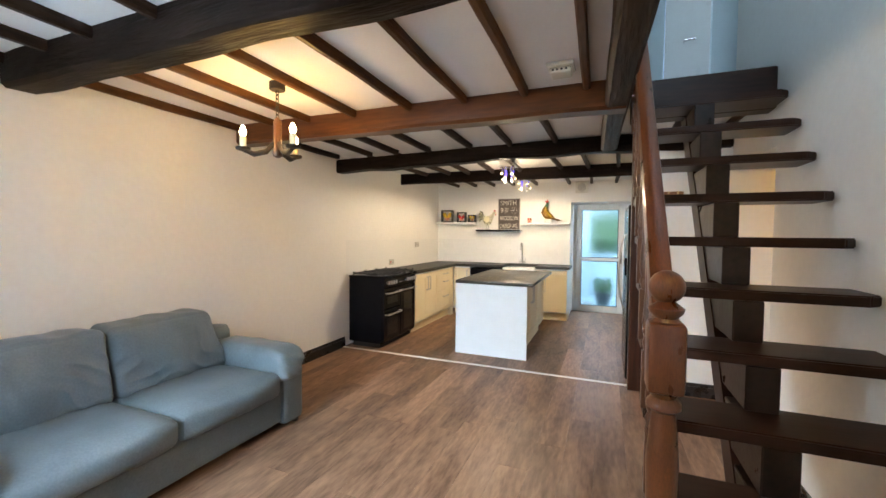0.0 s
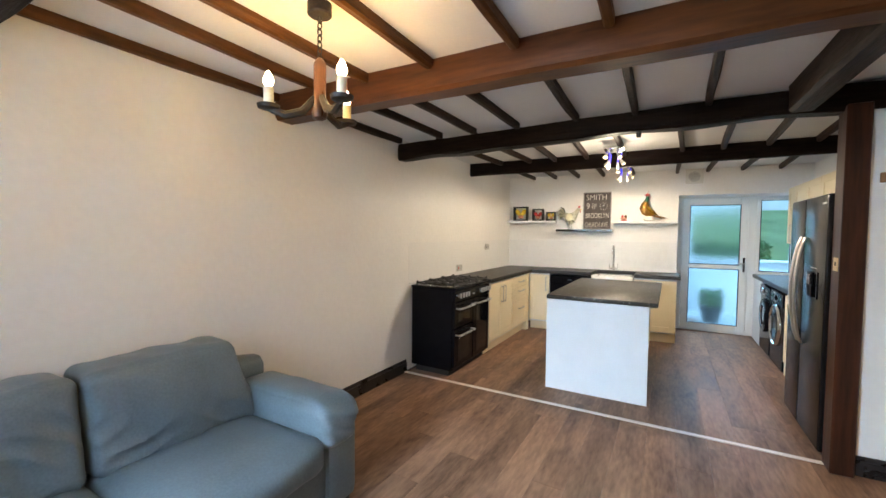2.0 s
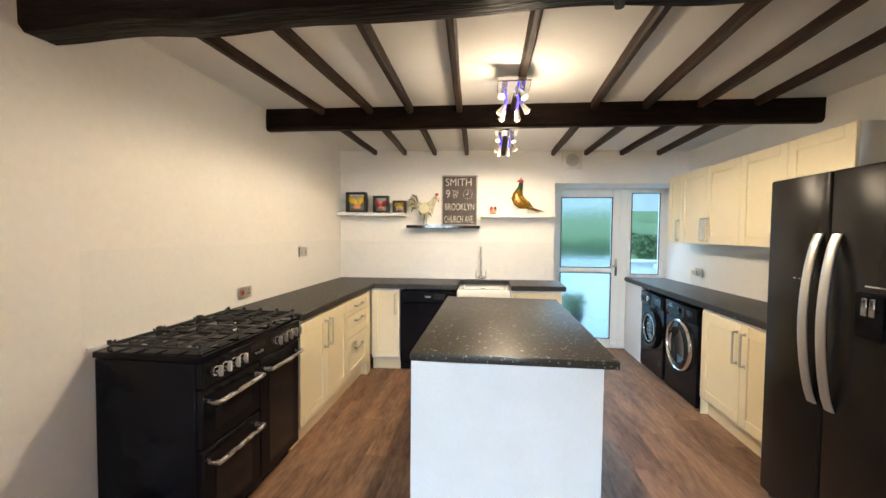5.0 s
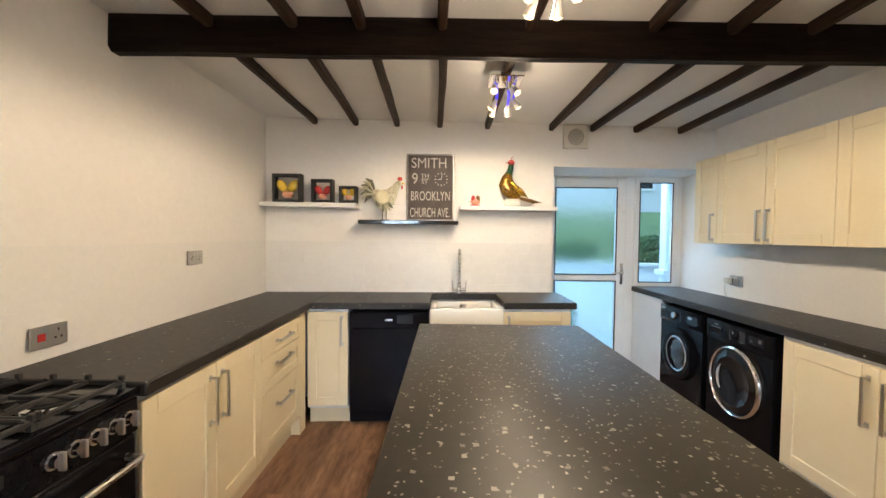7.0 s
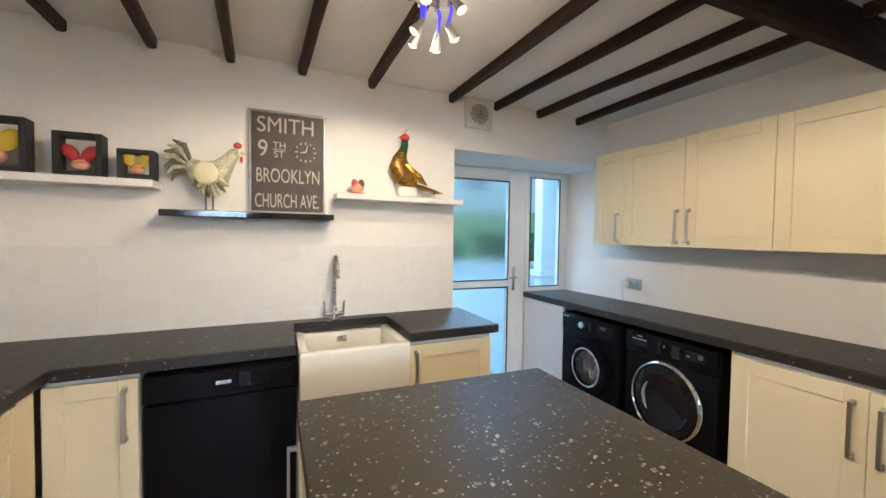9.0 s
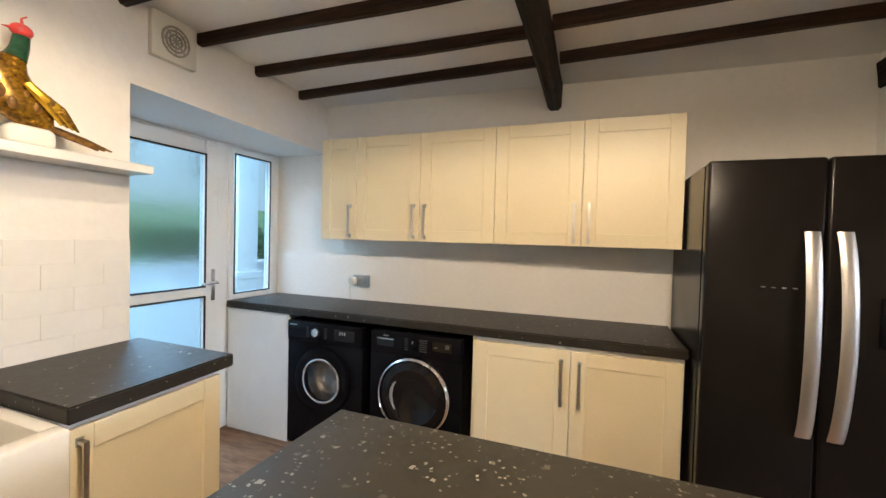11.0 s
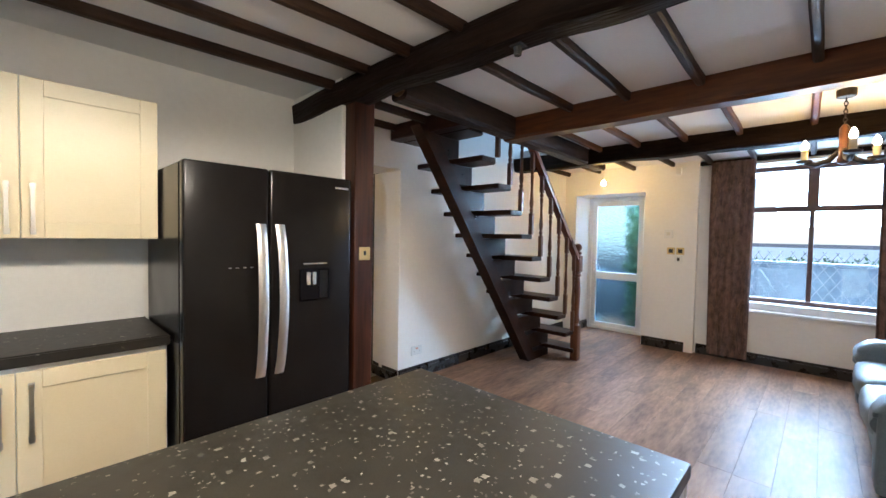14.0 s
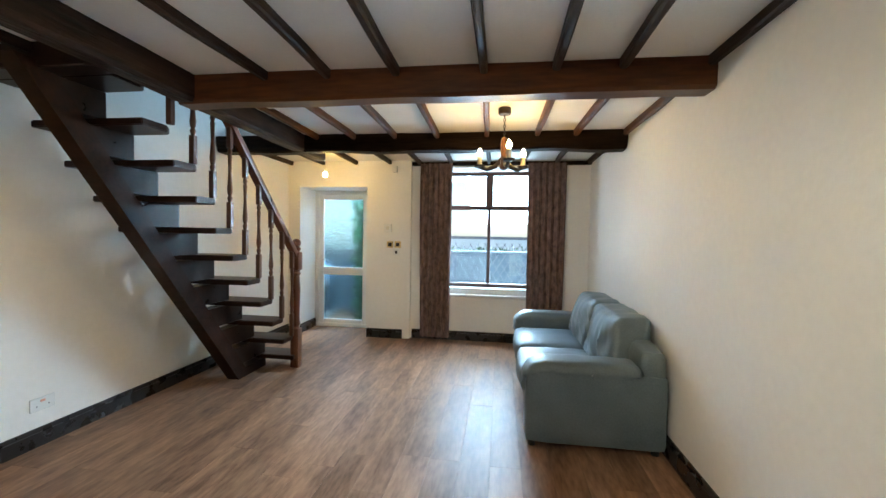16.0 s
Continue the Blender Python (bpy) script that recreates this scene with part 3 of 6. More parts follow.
joists(5, 6.15, None, [(-2.058, -2.072), (-1.653, -1.717), (-1.309, -1.357), (-0.930, -0.981), (-0.564, -0.557), (0.037, 0.02), (0.445, 0.399), (0.84, 0.80), (1.165, 1.215)])
joists(6, 3.60, 4.36, [(1.60, 1.60), (1.2, 1.2)])

# ---- skirting ----
def skirting(pts, label="black gloss skirting board"):
    bm = B()
    for (xa, ya), (xb, yb) in zip(pts, pts[1:]):
        d = Vector((xb - xa, yb - ya, 0)).normalized()
        s = Vector((-d.y, d.x, 0)) * 0.018
        prism(bm, [(xa, ya), (xb, yb), (xb + s.x, yb + s.y), (xa + s.x, ya + s.y)], 0.0, 0.095)
        t = s * 0.55
        prism(bm, [(xa, ya), (xb, yb), (xb + t.x, yb + t.y), (xa + t.x, ya + t.y)], 0.0955, 0.125)
    structure("baseboard", bm, "skirting", label)


skirting([(LX + 0.001, 4.52), (LX + 0.001, FW)])
skirting([(LX, FW + 0.001), (-0.14, FW + 0.001)])
skirting([(-0.02, FR + 0.001), (0.49, FR + 0.001)])
skirting([(1.669, FR), (1.669, 3.455)])
skirting([(1.67, 3.461), (2.08, 3.443)])
skirting([(2.09, 4.469), (0.993, 4.430)])
skirting([(1.489, -0.42), (1.489, FR)])

# ---- windows and doors ----
def pane(name, x0, x1, z0, z1, y, material, parent):
    ob = part(name, box(B(), x0, x1, y - 0.004, y + 0.004, z0, z1), material, parent, smooth=False)
    ob.visible_shadow = False
    return ob


def frame_ring(bm, x0, x1, z0, z1, y0, y1, w, bevel=0.004):
    box(bm, x0, x0 + w, y0, y1, z0, z1, bevel)
    box(bm, x1 - w, x1, y0, y1, z0, z1, bevel)
    box(bm, x0 + w, x1 - w, y0, y1, z0, z0 + w, bevel)
    box(bm, x0 + w, x1 - w, y0, y1, z1 - w, z1, bevel)
    return bm


# street window: brown frame, two top lights over two leaded casements
w1 = tagged(thing("window_1", "brown framed street window with leaded lower panes", "window", (-1.18, -0.2, 0.6)), kind="structure")
wx0, wx1, wz0, wz1, wy = -1.79, -0.57, 0.72, 2.33, -0.22
frame1 = part("window_frame", frame_ring(B(), wx0, wx1, wz0, wz1, wy - 0.05, wy + 0.05, 0.05), "window_wood", w1)
mid = (wx0 + wx1) / 2
part("mullion", box(B(), mid - 0.022, mid + 0.022, wy - 0.04, wy + 0.04, wz0 + 0.05, 1.80, 0.004), "window_wood", w1)
part("mullion", box(B(), mid - 0.05, mid + 0.05, wy - 0.04, wy + 0.04, 1.86, wz1 - 0.05, 0.004), "window_wood", w1)
part("transom", box(B(), wx0 + 0.05, wx1 - 0.05, wy - 0.045, wy + 0.045, 1.80, 1.86, 0.004), "window_wood", w1)
for xa, xb in ((wx0 + 0.05, mid - 0.022), (mid + 0.022, wx1 - 0.05)):
    pane("pane", xa, xb, wz0 + 0.05, 1.80, wy, "glass", w1)
for xa, xb in ((wx0 + 0.05, mid - 0.05), (mid + 0.05, wx1 - 0.05)):
    pane("pane", xa, xb, 1.86, wz1 - 0.05, wy, "glass", w1)
for xa, xb in ((wx0 + 0.05, mid - 0.022), (mid + 0.022, wx1 - 0.05)):
    bm = B()
    za, zb, stepw = wz0 + 0.05, 1.34, 0.105
    n = int((xb - xa) / stepw) + 1
    for k in range(-6, n + 1):
        for s in (1, -1):
            x = xa + k * stepw
            pts = []
            for z in (za, zb):
                q = x + s * (z - za) * 0.62 + (0 if s > 0 else 0.36)
                pts.append((q, z))
            (qa, za2), (qb, zb2) = pts
            lo, hi = xa, xb
            if qa == qb:
                continue
            t0, t1 = sorted(((lo - qa) / (qb - qa), (hi - qa) / (qb - qa)))
            t0, t1 = max(0, t0), min(1, t1)
            if t1 - t0 > 0.03:
                pa = (qa + (qb - qa) * t0, wy + 0.008, za2 + (zb2 - za2) * t0)
                pb = (qa + (qb - qa) * t1, wy + 0.008, za2 + (zb2 - za2) * t1)
                rod(bm, pa, pb, 0.0035, sides=5)
    part("lead_lattice", bm, "lead", w1)
part("window_sill", box(B(), -1.80, -0.56, -0.17, FW + 0.035, 0.602, 0.635, 0.006), "upvc", w1, "white painted window board")
part("sill_board", box(B(), -1.80, -0.56, -0.17, -0.02, 0.636, 0.72, 0.004), "upvc", w1)

# street door: white plastic, two obscured panes
d1 = tagged(thing("door_1", "closed white plastic street door with obscured glass", "door", (1.06, -0.42, 0)), kind="structure")
part("door_frame", frame_ring(B(), 0.60, 1.488, 0.0, 2.085, -0.47, -0.39, 0.055), "upvc", d1)
leaf = part("door_leaf", frame_ring(B(), 0.657, 1.431, 0.04, 2.028, -0.455, -0.40, 0.075, 0.008), "upvc", d1)
part("mid_rail", box(B(), 0.732, 1.356, -0.455, -0.40, 0.80, 0.92, 0.008), "upvc", d1)
pane("pane", 0.732, 1.356, 0.92, 1.953, -0.43, "obscure", d1)
pane("pane", 0.732, 1.356, 0.115, 0.80, -0.43, "obscure", d1)
bm = B()
box(bm, 1.375, 1.40, -0.40, -0.388, 0.92, 1.10, 0.004)
tube(bm, [(1.388, -0.385, 1.03), (1.388, -0.35, 1.03), (1.28, -0.345, 1.03)], 0.009)
part("door_handle", bm, "chrome", leaf, "chrome lever handle")

# kitchen door with a side window in one white frame
d2 = tagged(thing("door_2", "white plastic kitchen door with a fixed side window", "door", (0.6, 8.42, 0)), kind="structure")
part("door_frame", frame_ring(B(), 0.06, 1.55, 0.0, 2.12, 8.40, 8.47, 0.06), "upvc", d2)
part("mullion", box(B(), 0.965, 1.055, 8.40, 8.47, 0.06, 2.06, 0.004), "upvc", d2)
leaf2 = part("door_leaf", frame_ring(B(), 0.122, 0.963, 0.03, 2.058, 8.385, 8.45, 0.10, 0.008), "upvc", d2)
part("mid_rail", box(B(), 0.222, 0.863, 8.385, 8.45, 0.985, 1.05, 0.008), "upvc", d2)
pane("pane", 0.222, 0.863, 1.05, 1.958, 8.42, "obscure2", d2)
pane("pane", 0.222, 0.863, 0.13, 0.985, 8.42, "obscure2", d2)
for z0, z1 in ((1.05, 1.958), (0.13, 0.985)):
    part("gasket", frame_ring(B(), 0.218, 0.867, z0 - 0.004, z1 + 0.004, 8.378, 8.384, 0.012, 0), "gasket", d2)
part("window_frame", frame_ring(B(), 1.056, 1.489, 0.93, 2.058, 8.39, 8.45, 0.045, 0.005), "upvc", d2)
part("gasket", frame_ring(B(), 1.098, 1.447, 0.972, 2.016, 8.383, 8.389, 0.01, 0), "gasket", d2)
pane("pane", 1.101, 1.444, 0.975, 2.013, 8.42, "daylit_pane", d2)
part("lower_panel", box(B(), 1.056, 1.489, 8.41, 8.44, 0.06, 0.93), "upvc", d2)
bm = B()
box(bm, 0.905, 0.935, 8.372, 8.385, 0.95, 1.17, 0.004)
tube(bm, [(0.92, 8.37, 1.08), (0.92, 8.33, 1.08), (0.80, 8.325, 1.075)], 0.01)
part("door_handle", bm, "chrome", leaf2, "chrome lever handle")

# door casing of the back room and an upstairs door
bm = B()
box(bm, 2.101, 2.16, 3.361, 3.441, 0, 2.06, 0.004)
box(bm, 2.101, 2.16, 4.458, 4.54, 0, 2.06, 0.004)
box(bm, 2.101, 2.16, 3.361, 4.54, 2.0605, 2.12, 0.004)
structure("trim", bm, "skirting", "black painted casing of the back room opening")
d3 = tagged(thing("door_3", "white panelled door on the upper landing", "door", (1.5, 5.2, 2.6)), kind="structure")
part("door_leaf", box(B(), 1.20, 1.62, 5.21, 5.25, 2.60, 4.54, 0.004), "upvc", d3)
bm = B()
tube(bm, [(1.38, 5.21, 3.55), (1.38, 5.15, 3.55), (1.48, 5.145, 3.55)], 0.012)
part("door_handle", bm, "chrome", d3, "dark metal lever handle")

# ---- open stairs on one central spine ----
stairs = thing("open_staircase", "dark varnished open wooden stairs on a central spine", "staircase", (1.2, 1.5, 0))
RISE, GO, NT = 0.222, 0.193, 11
tread_top = lambda k: 0.14 + RISE * k
tread_mid = lambda k: 1.40 + GO * k
for k in range(NT):
    y, z = tread_mid(k), tread_top(k)
    xr = 0.80 if k < 9 else 0.84
    bm = B()
    prism(bm, [(xr, y - 0.06), (xr + 0.05, y - 0.13), (1.60, y - 0.13), (1.65, y - 0.09), (1.65, y + 0.13), (xr, y + 0.13)], z - 0.045, z)
    bmesh.ops.bevel(bm, geom=list(bm.edges), offset=0.006, segments=2, affect="EDGES")
    part("tread", bm, "stair", stairs, smooth=False)
lo = lambda z: 1.914 + 0.757 * z
for k in range(NT - 1):
    y, z = tread_mid(k) + 0.066, tread_top(k)
    zt = z + RISE - 0.046
    bm = prism_x(B(), [(y, z), (lo(z) - 0.04, z), (lo(zt) - 0.04, zt), (y, zt)], 1.158, 1.268)
    bmesh.ops.bevel(bm, geom=list(bm.edges), offset=0.004, segments=1, affect="EDGES")
    part("spine_block", bm, "spine", stairs, "dark glossy riser block on the spine", smooth=False)
bm = B()
prism_x(bm, [(1.47, 0.0), (lo(0.0), 0.0), (lo(2.36), 2.36), (lo(2.36) - 0.17, 2.36), (lo(0.095) - 0.17, 0.093), (1.47, 0.093)], 1.152, 1.274)
part("spine", bm, "stair", stairs, "dark brown sloping stair spine", smooth=False)

NX, NY = 0.808, 1.45
newel = part("newel_post", turned(B(), NX, NY), "rail", stairs, "orange-brown turned newel post with a ball")
bm = B()
ra, rb = Vector((NX, NY + 0.02, 1.20)), Vector((NX, 3.46, 3.313))
d = (rb - ra)
n = 16
rings = []
up = Vector((0, -d.z, d.y)).normalized()
for k in range(n + 1):
    p = ra + d * (k / n)
    rings.append([bm.verts.new(p + Vector((u, 0, 0)) + up * v) for u, v in ((-0.032, -0.03), (0.032, -0.03), (0.036, 0.0), (0.03, 0.026), (0.012, 0.036), (-0.012, 0.036), (-0.03, 0.026), (-0.036, 0.0))])
for r1, r2 in zip(rings, rings[1:]):
    for j in range(8):
        bm.faces.new((r1[j], r1[(j + 1) % 8], r2[(j + 1) % 8], r2[j]))
bm.faces.new(rings[0][::-1])
bm.faces.new(rings[-1])
part("handrail", bm, "rail", stairs, "orange-brown moulded handrail")
for k in range(1, 10):
    y = 1.352 + GO * k
    z0 = tread_top(k)
    z1 = 1.17 + (y - NY - 0.02) * d.z / d.y
    if z1 - z0 > 0.12:
        part("baluster", spindle(B(), NX, y, z0, z1), "baluster", stairs)

# ---- kitchen ----
def bar_handle(bm, a, b, out, r=0.008):
    """A flat square-ended bow handle from a to b standing off along out."""
    a, b, out = Vector(a), Vector(b), Vector(out)
    d = (b - a).normalized()
    o = out.normalized()
    w = d.cross(o)
    def bar(p, q, wide, thick, side):
        ring = [p + w * wide + side * thick, p - w * wide + side * thick, p - w * wide - side * thick, p + w * wide - side * thick]
        far = [c + (q - p) for c in ring]
        vs = [bm.verts.new(c) for c in ring + far]
        for f in ((3, 2, 1, 0), (4, 5, 6, 7), (0, 1, 5, 4), (1, 2, 6, 5), (2, 3, 7, 6), (3, 0, 4, 7)):
            bm.faces.new([vs[i] for i in f])
    bar(a + out - d * 0.006, b + out + d * 0.006, 0.0075, 0.004, o)
    for p, s in ((a, 1), (b, -1)):
        bar(p, p + out * 0.9, 0.0065, 0.006, d)
        bar(p, p + o * 0.003, 0.010, 0.013, d)
    return bm


def shaker(name, u0, u1, z0, z1, face, thick, axis, sign, parent, mat="cream", rail=0.075, fix=lambda b: b):
    """A framed door: face is where its front lies on the axis, sign the way it looks."""
    def slab(a0, a1, c0, c1, d0, d1, bev):
        f0, f1 = sorted((face - sign * d0, face - sign * d1))
        if axis == "x":
            return fix(box(B(), f0, f1, a0, a1, c0, c1, bev))
        return fix(box(B(), a0, a1, f0, f1, c0, c1, bev))
    door = part(name, slab(u0 + rail, u1 - rail, z0 + rail, z1 - rail, 0.009, thick, 0), mat, parent, smooth=False)
    for a in (u0, u1 - rail):
        part("stile", slab(a, a + rail, z0, z1, 0, thick, 0.0025), mat, door, smooth=False)
    for c in (z0, z1 - rail):
        part("rail", slab(u0 + rail, u1 - rail, c, c + rail, 0.0006, thick, 0.0025), mat, door, smooth=False)
    return door


def unit(name, label, cat, body, doors, axis, sign, handle, group, leaning=False, plinth=True, mat="cream", rail=0.075):
    """A cupboard: body (x0, x1, y0, y1, z0, z1); doors as (u0, u1, z0, z1, handle from, handle to)."""
    x0, x1, y0, y1, z0, z1 = body
    fix = lean if leaning else (lambda b: b)
    t = thing(name, label, cat, ((x0 + x1) / 2, (y0 + y1) / 2 + (lean_y((x0 + x1) / 2) if leaning else 0), z0), group)
    part("body", fix(box(B(), x0, x1, y0, y1, z0, z1)), "white_panel" if mat == "cream" else mat, t, smooth=False)
    if plinth:
        ins = 0.05
        px = (x0, x1, y0, y1)
        if axis == "x":
            px = (x0, x1 - ins, y0, y1) if sign > 0 else (x0 + ins, x1, y0, y1)
        else:
            px = (x0, x1, y0 + ins, y1)
        part("plinth", fix(box(B(), *px, 0.0, z0 - 0.001)), mat, t, smooth=False)
    face = {("x", 1): x1, ("x", -1): x0, ("y", -1): y0}[(axis, sign)] + sign * 0.021
    for u0, u1, c0, c1, ha, hb in doors:
        door = shaker("door" if c1 - c0 > 0.3 else "drawer", u0 + 0.0015, u1 - 0.0015, c0, c1, face, 0.02, axis, sign, t, mat, min(rail, (c1 - c0) * 0.28), fix)
        if ha:
            if axis == "x":
                a, b, o = (face, *ha), (face, *hb), (sign * handle, 0, 0)
            else:
                a, b, o = (ha[0], face, ha[1]), (hb[0], face, hb[1]), (0, sign * handle, 0)
            part("handle", fix(bar_handle(B(), a, b, o)), "handle", door, "brushed steel bow handle")
    return t


# left run
unit("base_cupboard", "cream shaker base cupboard with two doors", "cupboard", (-2.47, -1.965, 5.52, 6.40, 0.13, 0.884),
     [(5.52, 5.96, 0.15, 0.86, (5.915, 0.60), (5.915, 0.80)), (5.96, 6.40, 0.15, 0.86, (6.005, 0.60), (6.005, 0.80))], "x", 1, 0.03, "base cupboards")
unit("drawer_unit", "cream shaker base unit with three drawers", "cupboard", (-2.47, -1.965, 6.402, 7.00, 0.13, 0.884),
     [(6.402, 7.00, 0.72, 0.86, (6.60, 0.79), (6.80, 0.79)), (6.402, 7.00, 0.52, 0.715, (6.60, 0.655), (6.80, 0.655)), (6.402, 7.00, 0.15, 0.515, (6.60, 0.40), (6.80, 0.40))], "x", 1, 0.03, "base cupboards")
single("corner_filler", box(B(), -2.47, -1.95, 7.002, 7.11, 0.0, 0.884), "cream", "cream filler panel in the worktop's corner", "panel", smooth=False)
bm = B()
box(bm, -2.488, -1.915, 5.505, 7.70, 0.885, 0.935, 0.006)
single("worktop", bm, "worktop2", "dark stone-effect worktop over drawers beside the cooker", "worktop")
# rear run
unit("corner_cupboard", "narrow cream corner cupboard beside the dishwasher", "cupboard", (-1.945, -1.645, 7.16, 7.66, 0.13, 0.884),
     [(-1.945, -1.645, 0.15, 0.86, (-1.69, 0.62), (-1.69, 0.82))], "y", -1, 0.03, "base cupboards", True, rail=0.065)
dw = thing("dishwasher", "glossy black dishwasher under the worktop", "dishwasher", (-1.34, 7.4, 0))
part("body", lean(box(B(), -1.635, -1.04, 7.16, 7.66, 0.02, 0.865, 0.004)), "black", dw)
ddoor = part("door", lean(box(B(), -1.633, -1.042, 7.135, 7.159, 0.10, 0.735, 0.006)), "black", dw)
panel = part("control_panel", lean(box(B(), -1.633, -1.042, 7.125, 7.159, 0.74, 0.862, 0.008)), "black", dw, "control panel with a recessed grip")
part("badge", lean(box(B(), -1.37, -1.31, 7.121, 7.1245, 0.795, 0.812)), "chrome", panel, smooth=False)
part("grip", lean(box(B(), -1.28, -1.16, 7.1215, 7.1245, 0.775, 0.84, 0.001)), "dark_glass", panel)
part("dial", lean(rod(B(), (-1.10, 7.125, 0.80), (-1.10, 7.113, 0.80), 0.014)), "black", panel)
part("plinth", lean(box(B(), -1.633, -1.042, 7.20, 7.23, 0.0, 0.095)), "black_matt", dw, smooth=False)

# belfast sink
sink = thing("belfast_sink", "white ceramic belfast sink with a thick front", "sink", (-0.755, 7.4, 0.66))
part("apron", lean(box(B(), -1.03, -0.48, 7.075, 7.135, 0.665, 0.895, 0.012, 3)), "ceramic", sink, "thick white glazed front")
part("basin_wall", lean(box(B(), -1.03, -0.48, 7.545, 7.59, 0.665, 0.875, 0.008, 2)), "ceramic", sink)
part("basin_wall", lean(box(B(), -1.03, -0.985, 7.130, 7.550, 0.665, 0.893, 0.008, 2)), "ceramic", sink)
part("basin_wall", lean(box(B(), -0.525, -0.48, 7.130, 7.550, 0.665, 0.893, 0.008, 2)), "ceramic", sink)
part("basin_floor", lean(box(B(), -1.0, -0.51, 7.12, 7.56, 0.667, 0.70)), "ceramic", sink)
part("overflow", lean(box(B(), -0.795, -0.735, 7.535, 7.5445, 0.815, 0.85, 0.004)), "steel", sink, "steel overflow slot")
part("waste", lean(rod(B(), (-0.755, 7.34, 0.70), (-0.755, 7.34, 0.706), 0.045, sides=20)), "chrome", sink)
unit("sink_cupboard", "low cream cupboard under the sink", "cupboard", (-1.035, -0.475, 7.16, 7.66, 0.13, 0.655),
     [(-1.035, -0.755, 0.15, 0.645, (-0.79, 0.45), (-0.79, 0.60)), (-0.755, -0.475, 0.15, 0.645, (-0.72, 0.45), (-0.72, 0.60))], "y", -1, 0.03, "base cupboards", True)
unit("end_cupboard", "cream shaker cupboard at the worktop's end", "cupboard", (-0.47, 0.055, 7.16, 7.66, 0.13, 0.884),
     [(-0.47, 0.055, 0.15, 0.86, (-0.43, 0.62), (-0.43, 0.82))], "y", -1, 0.03, "base cupboards", True)
bm = B()
prism(bm, [(-1.914, 7.115), (-1.04, 7.115), (-1.04, 7.595), (-0.47, 7.595), (-0.47, 7.115), (0.095, 7.115), (0.095, 7.698), (-1.914, 7.698)], 0.885, 0.935)
bmesh.ops.bevel(bm, geom=list(bm.edges), offset=0.005, segments=2, affect="EDGES")
single("worktop", lean(bm), "worktop2", "dark stone-effect worktop round the sink", "worktop")

# tap
tap = thing("mixer_tap", "brushed steel swan-neck mixer tap with two levers", "tap", (-0.797, 7.70, 0.935))
ty = 7.645 + lean_y(-0.797)
bm = B()
lathe(bm, [(0.028, 0.935), (0.028, 0.943), (0.021, 0.945), (0.021, 0.99), (0.016, 1.0), (0.013, 1.02)], (-0.797, ty, 0))
tube(bm, [(-0.797, ty, 1.01)] + [(-0.797, ty, 1.02 + 0.05 * k) for k in range(5)] + [(-0.797, ty - 0.075 + 0.075 * math.cos(a), 1.23 + 0.09 * math.sin(a)) for a in [math.pi * j / 8 for j in range(1, 9)]] + [(-0.797, ty - 0.15, 1.20)], 0.0125, 12)
part("spout", bm, "steel", tap)
for s in (-1, 1):
    bm = B()
    rod(bm, (-0.797, ty, 0.965), (-0.797 + s * 0.055, ty, 0.965), 0.013)
    rod(bm, (-0.797 + s * 0.055, ty, 0.955), (-0.797 + s * 0.06, ty - 0.005, 1.045), 0.007, 0.0045)
    part("lever", bm, "steel", tap)

# range cooker
ck = thing("range_cooker", "black range cooker with gas hob and steel handles", "cooker", (-2.2, 5.05, 0))
CX, C0, C1 = -1.945, 4.60, 5.50
part("body", box(B(), -2.47, CX - 0.03, C0, C1, 0.06, 0.895, 0.006), "black", ck)
part("plinth", box(B(), -2.42, CX - 0.07, C0 + 0.02, C1 - 0.02, 0.0, 0.0595), "black_matt", ck, smooth=False)
bm = B()
box(bm, -2.475, CX + 0.012, C0 - 0.004, C1 + 0.002, 0.896, 0.926, 0.006, 2)
part("hob_plate", bm, "black", ck)
part("control_panel", box(B(), CX - 0.03, CX + 0.006, C0, C1, 0.775, 0.894, 0.006), "black", ck)
for y in (4.675, 4.738, 4.801, 4.864, 5.199, 5.262, 5.325, 5.388, 5.445):
    bm = B()
    rod(bm, (CX + 0.006, y, 0.84), (CX + 0.016, y, 0.84), 0.025, 0.023, sides=20)
    rod(bm, (CX + 0.016, y, 0.84), (CX + 0.034, y, 0.84), 0.018, 0.016, sides=20)
    knob = part("knob", bm, "chrome", ck, "chrome control knob")
    part("finger_grip", box(B(), CX + 0.03, CX + 0.05, y - 0.0055, y + 0.0055, 0.816, 0.866, 0.003), "satin", knob)
for y in (5.0, 5.028, 5.056):
    part("button", rod(B(), (CX + 0.006, y, 0.822), (CX + 0.013, y, 0.822), 0.008, sides=12), "steel", ck)
part("clock", box(B(), CX + 0.0061, CX + 0.009, 4.955, 5.09, 0.838, 0.872, 0.001), "dark_glass", ck)
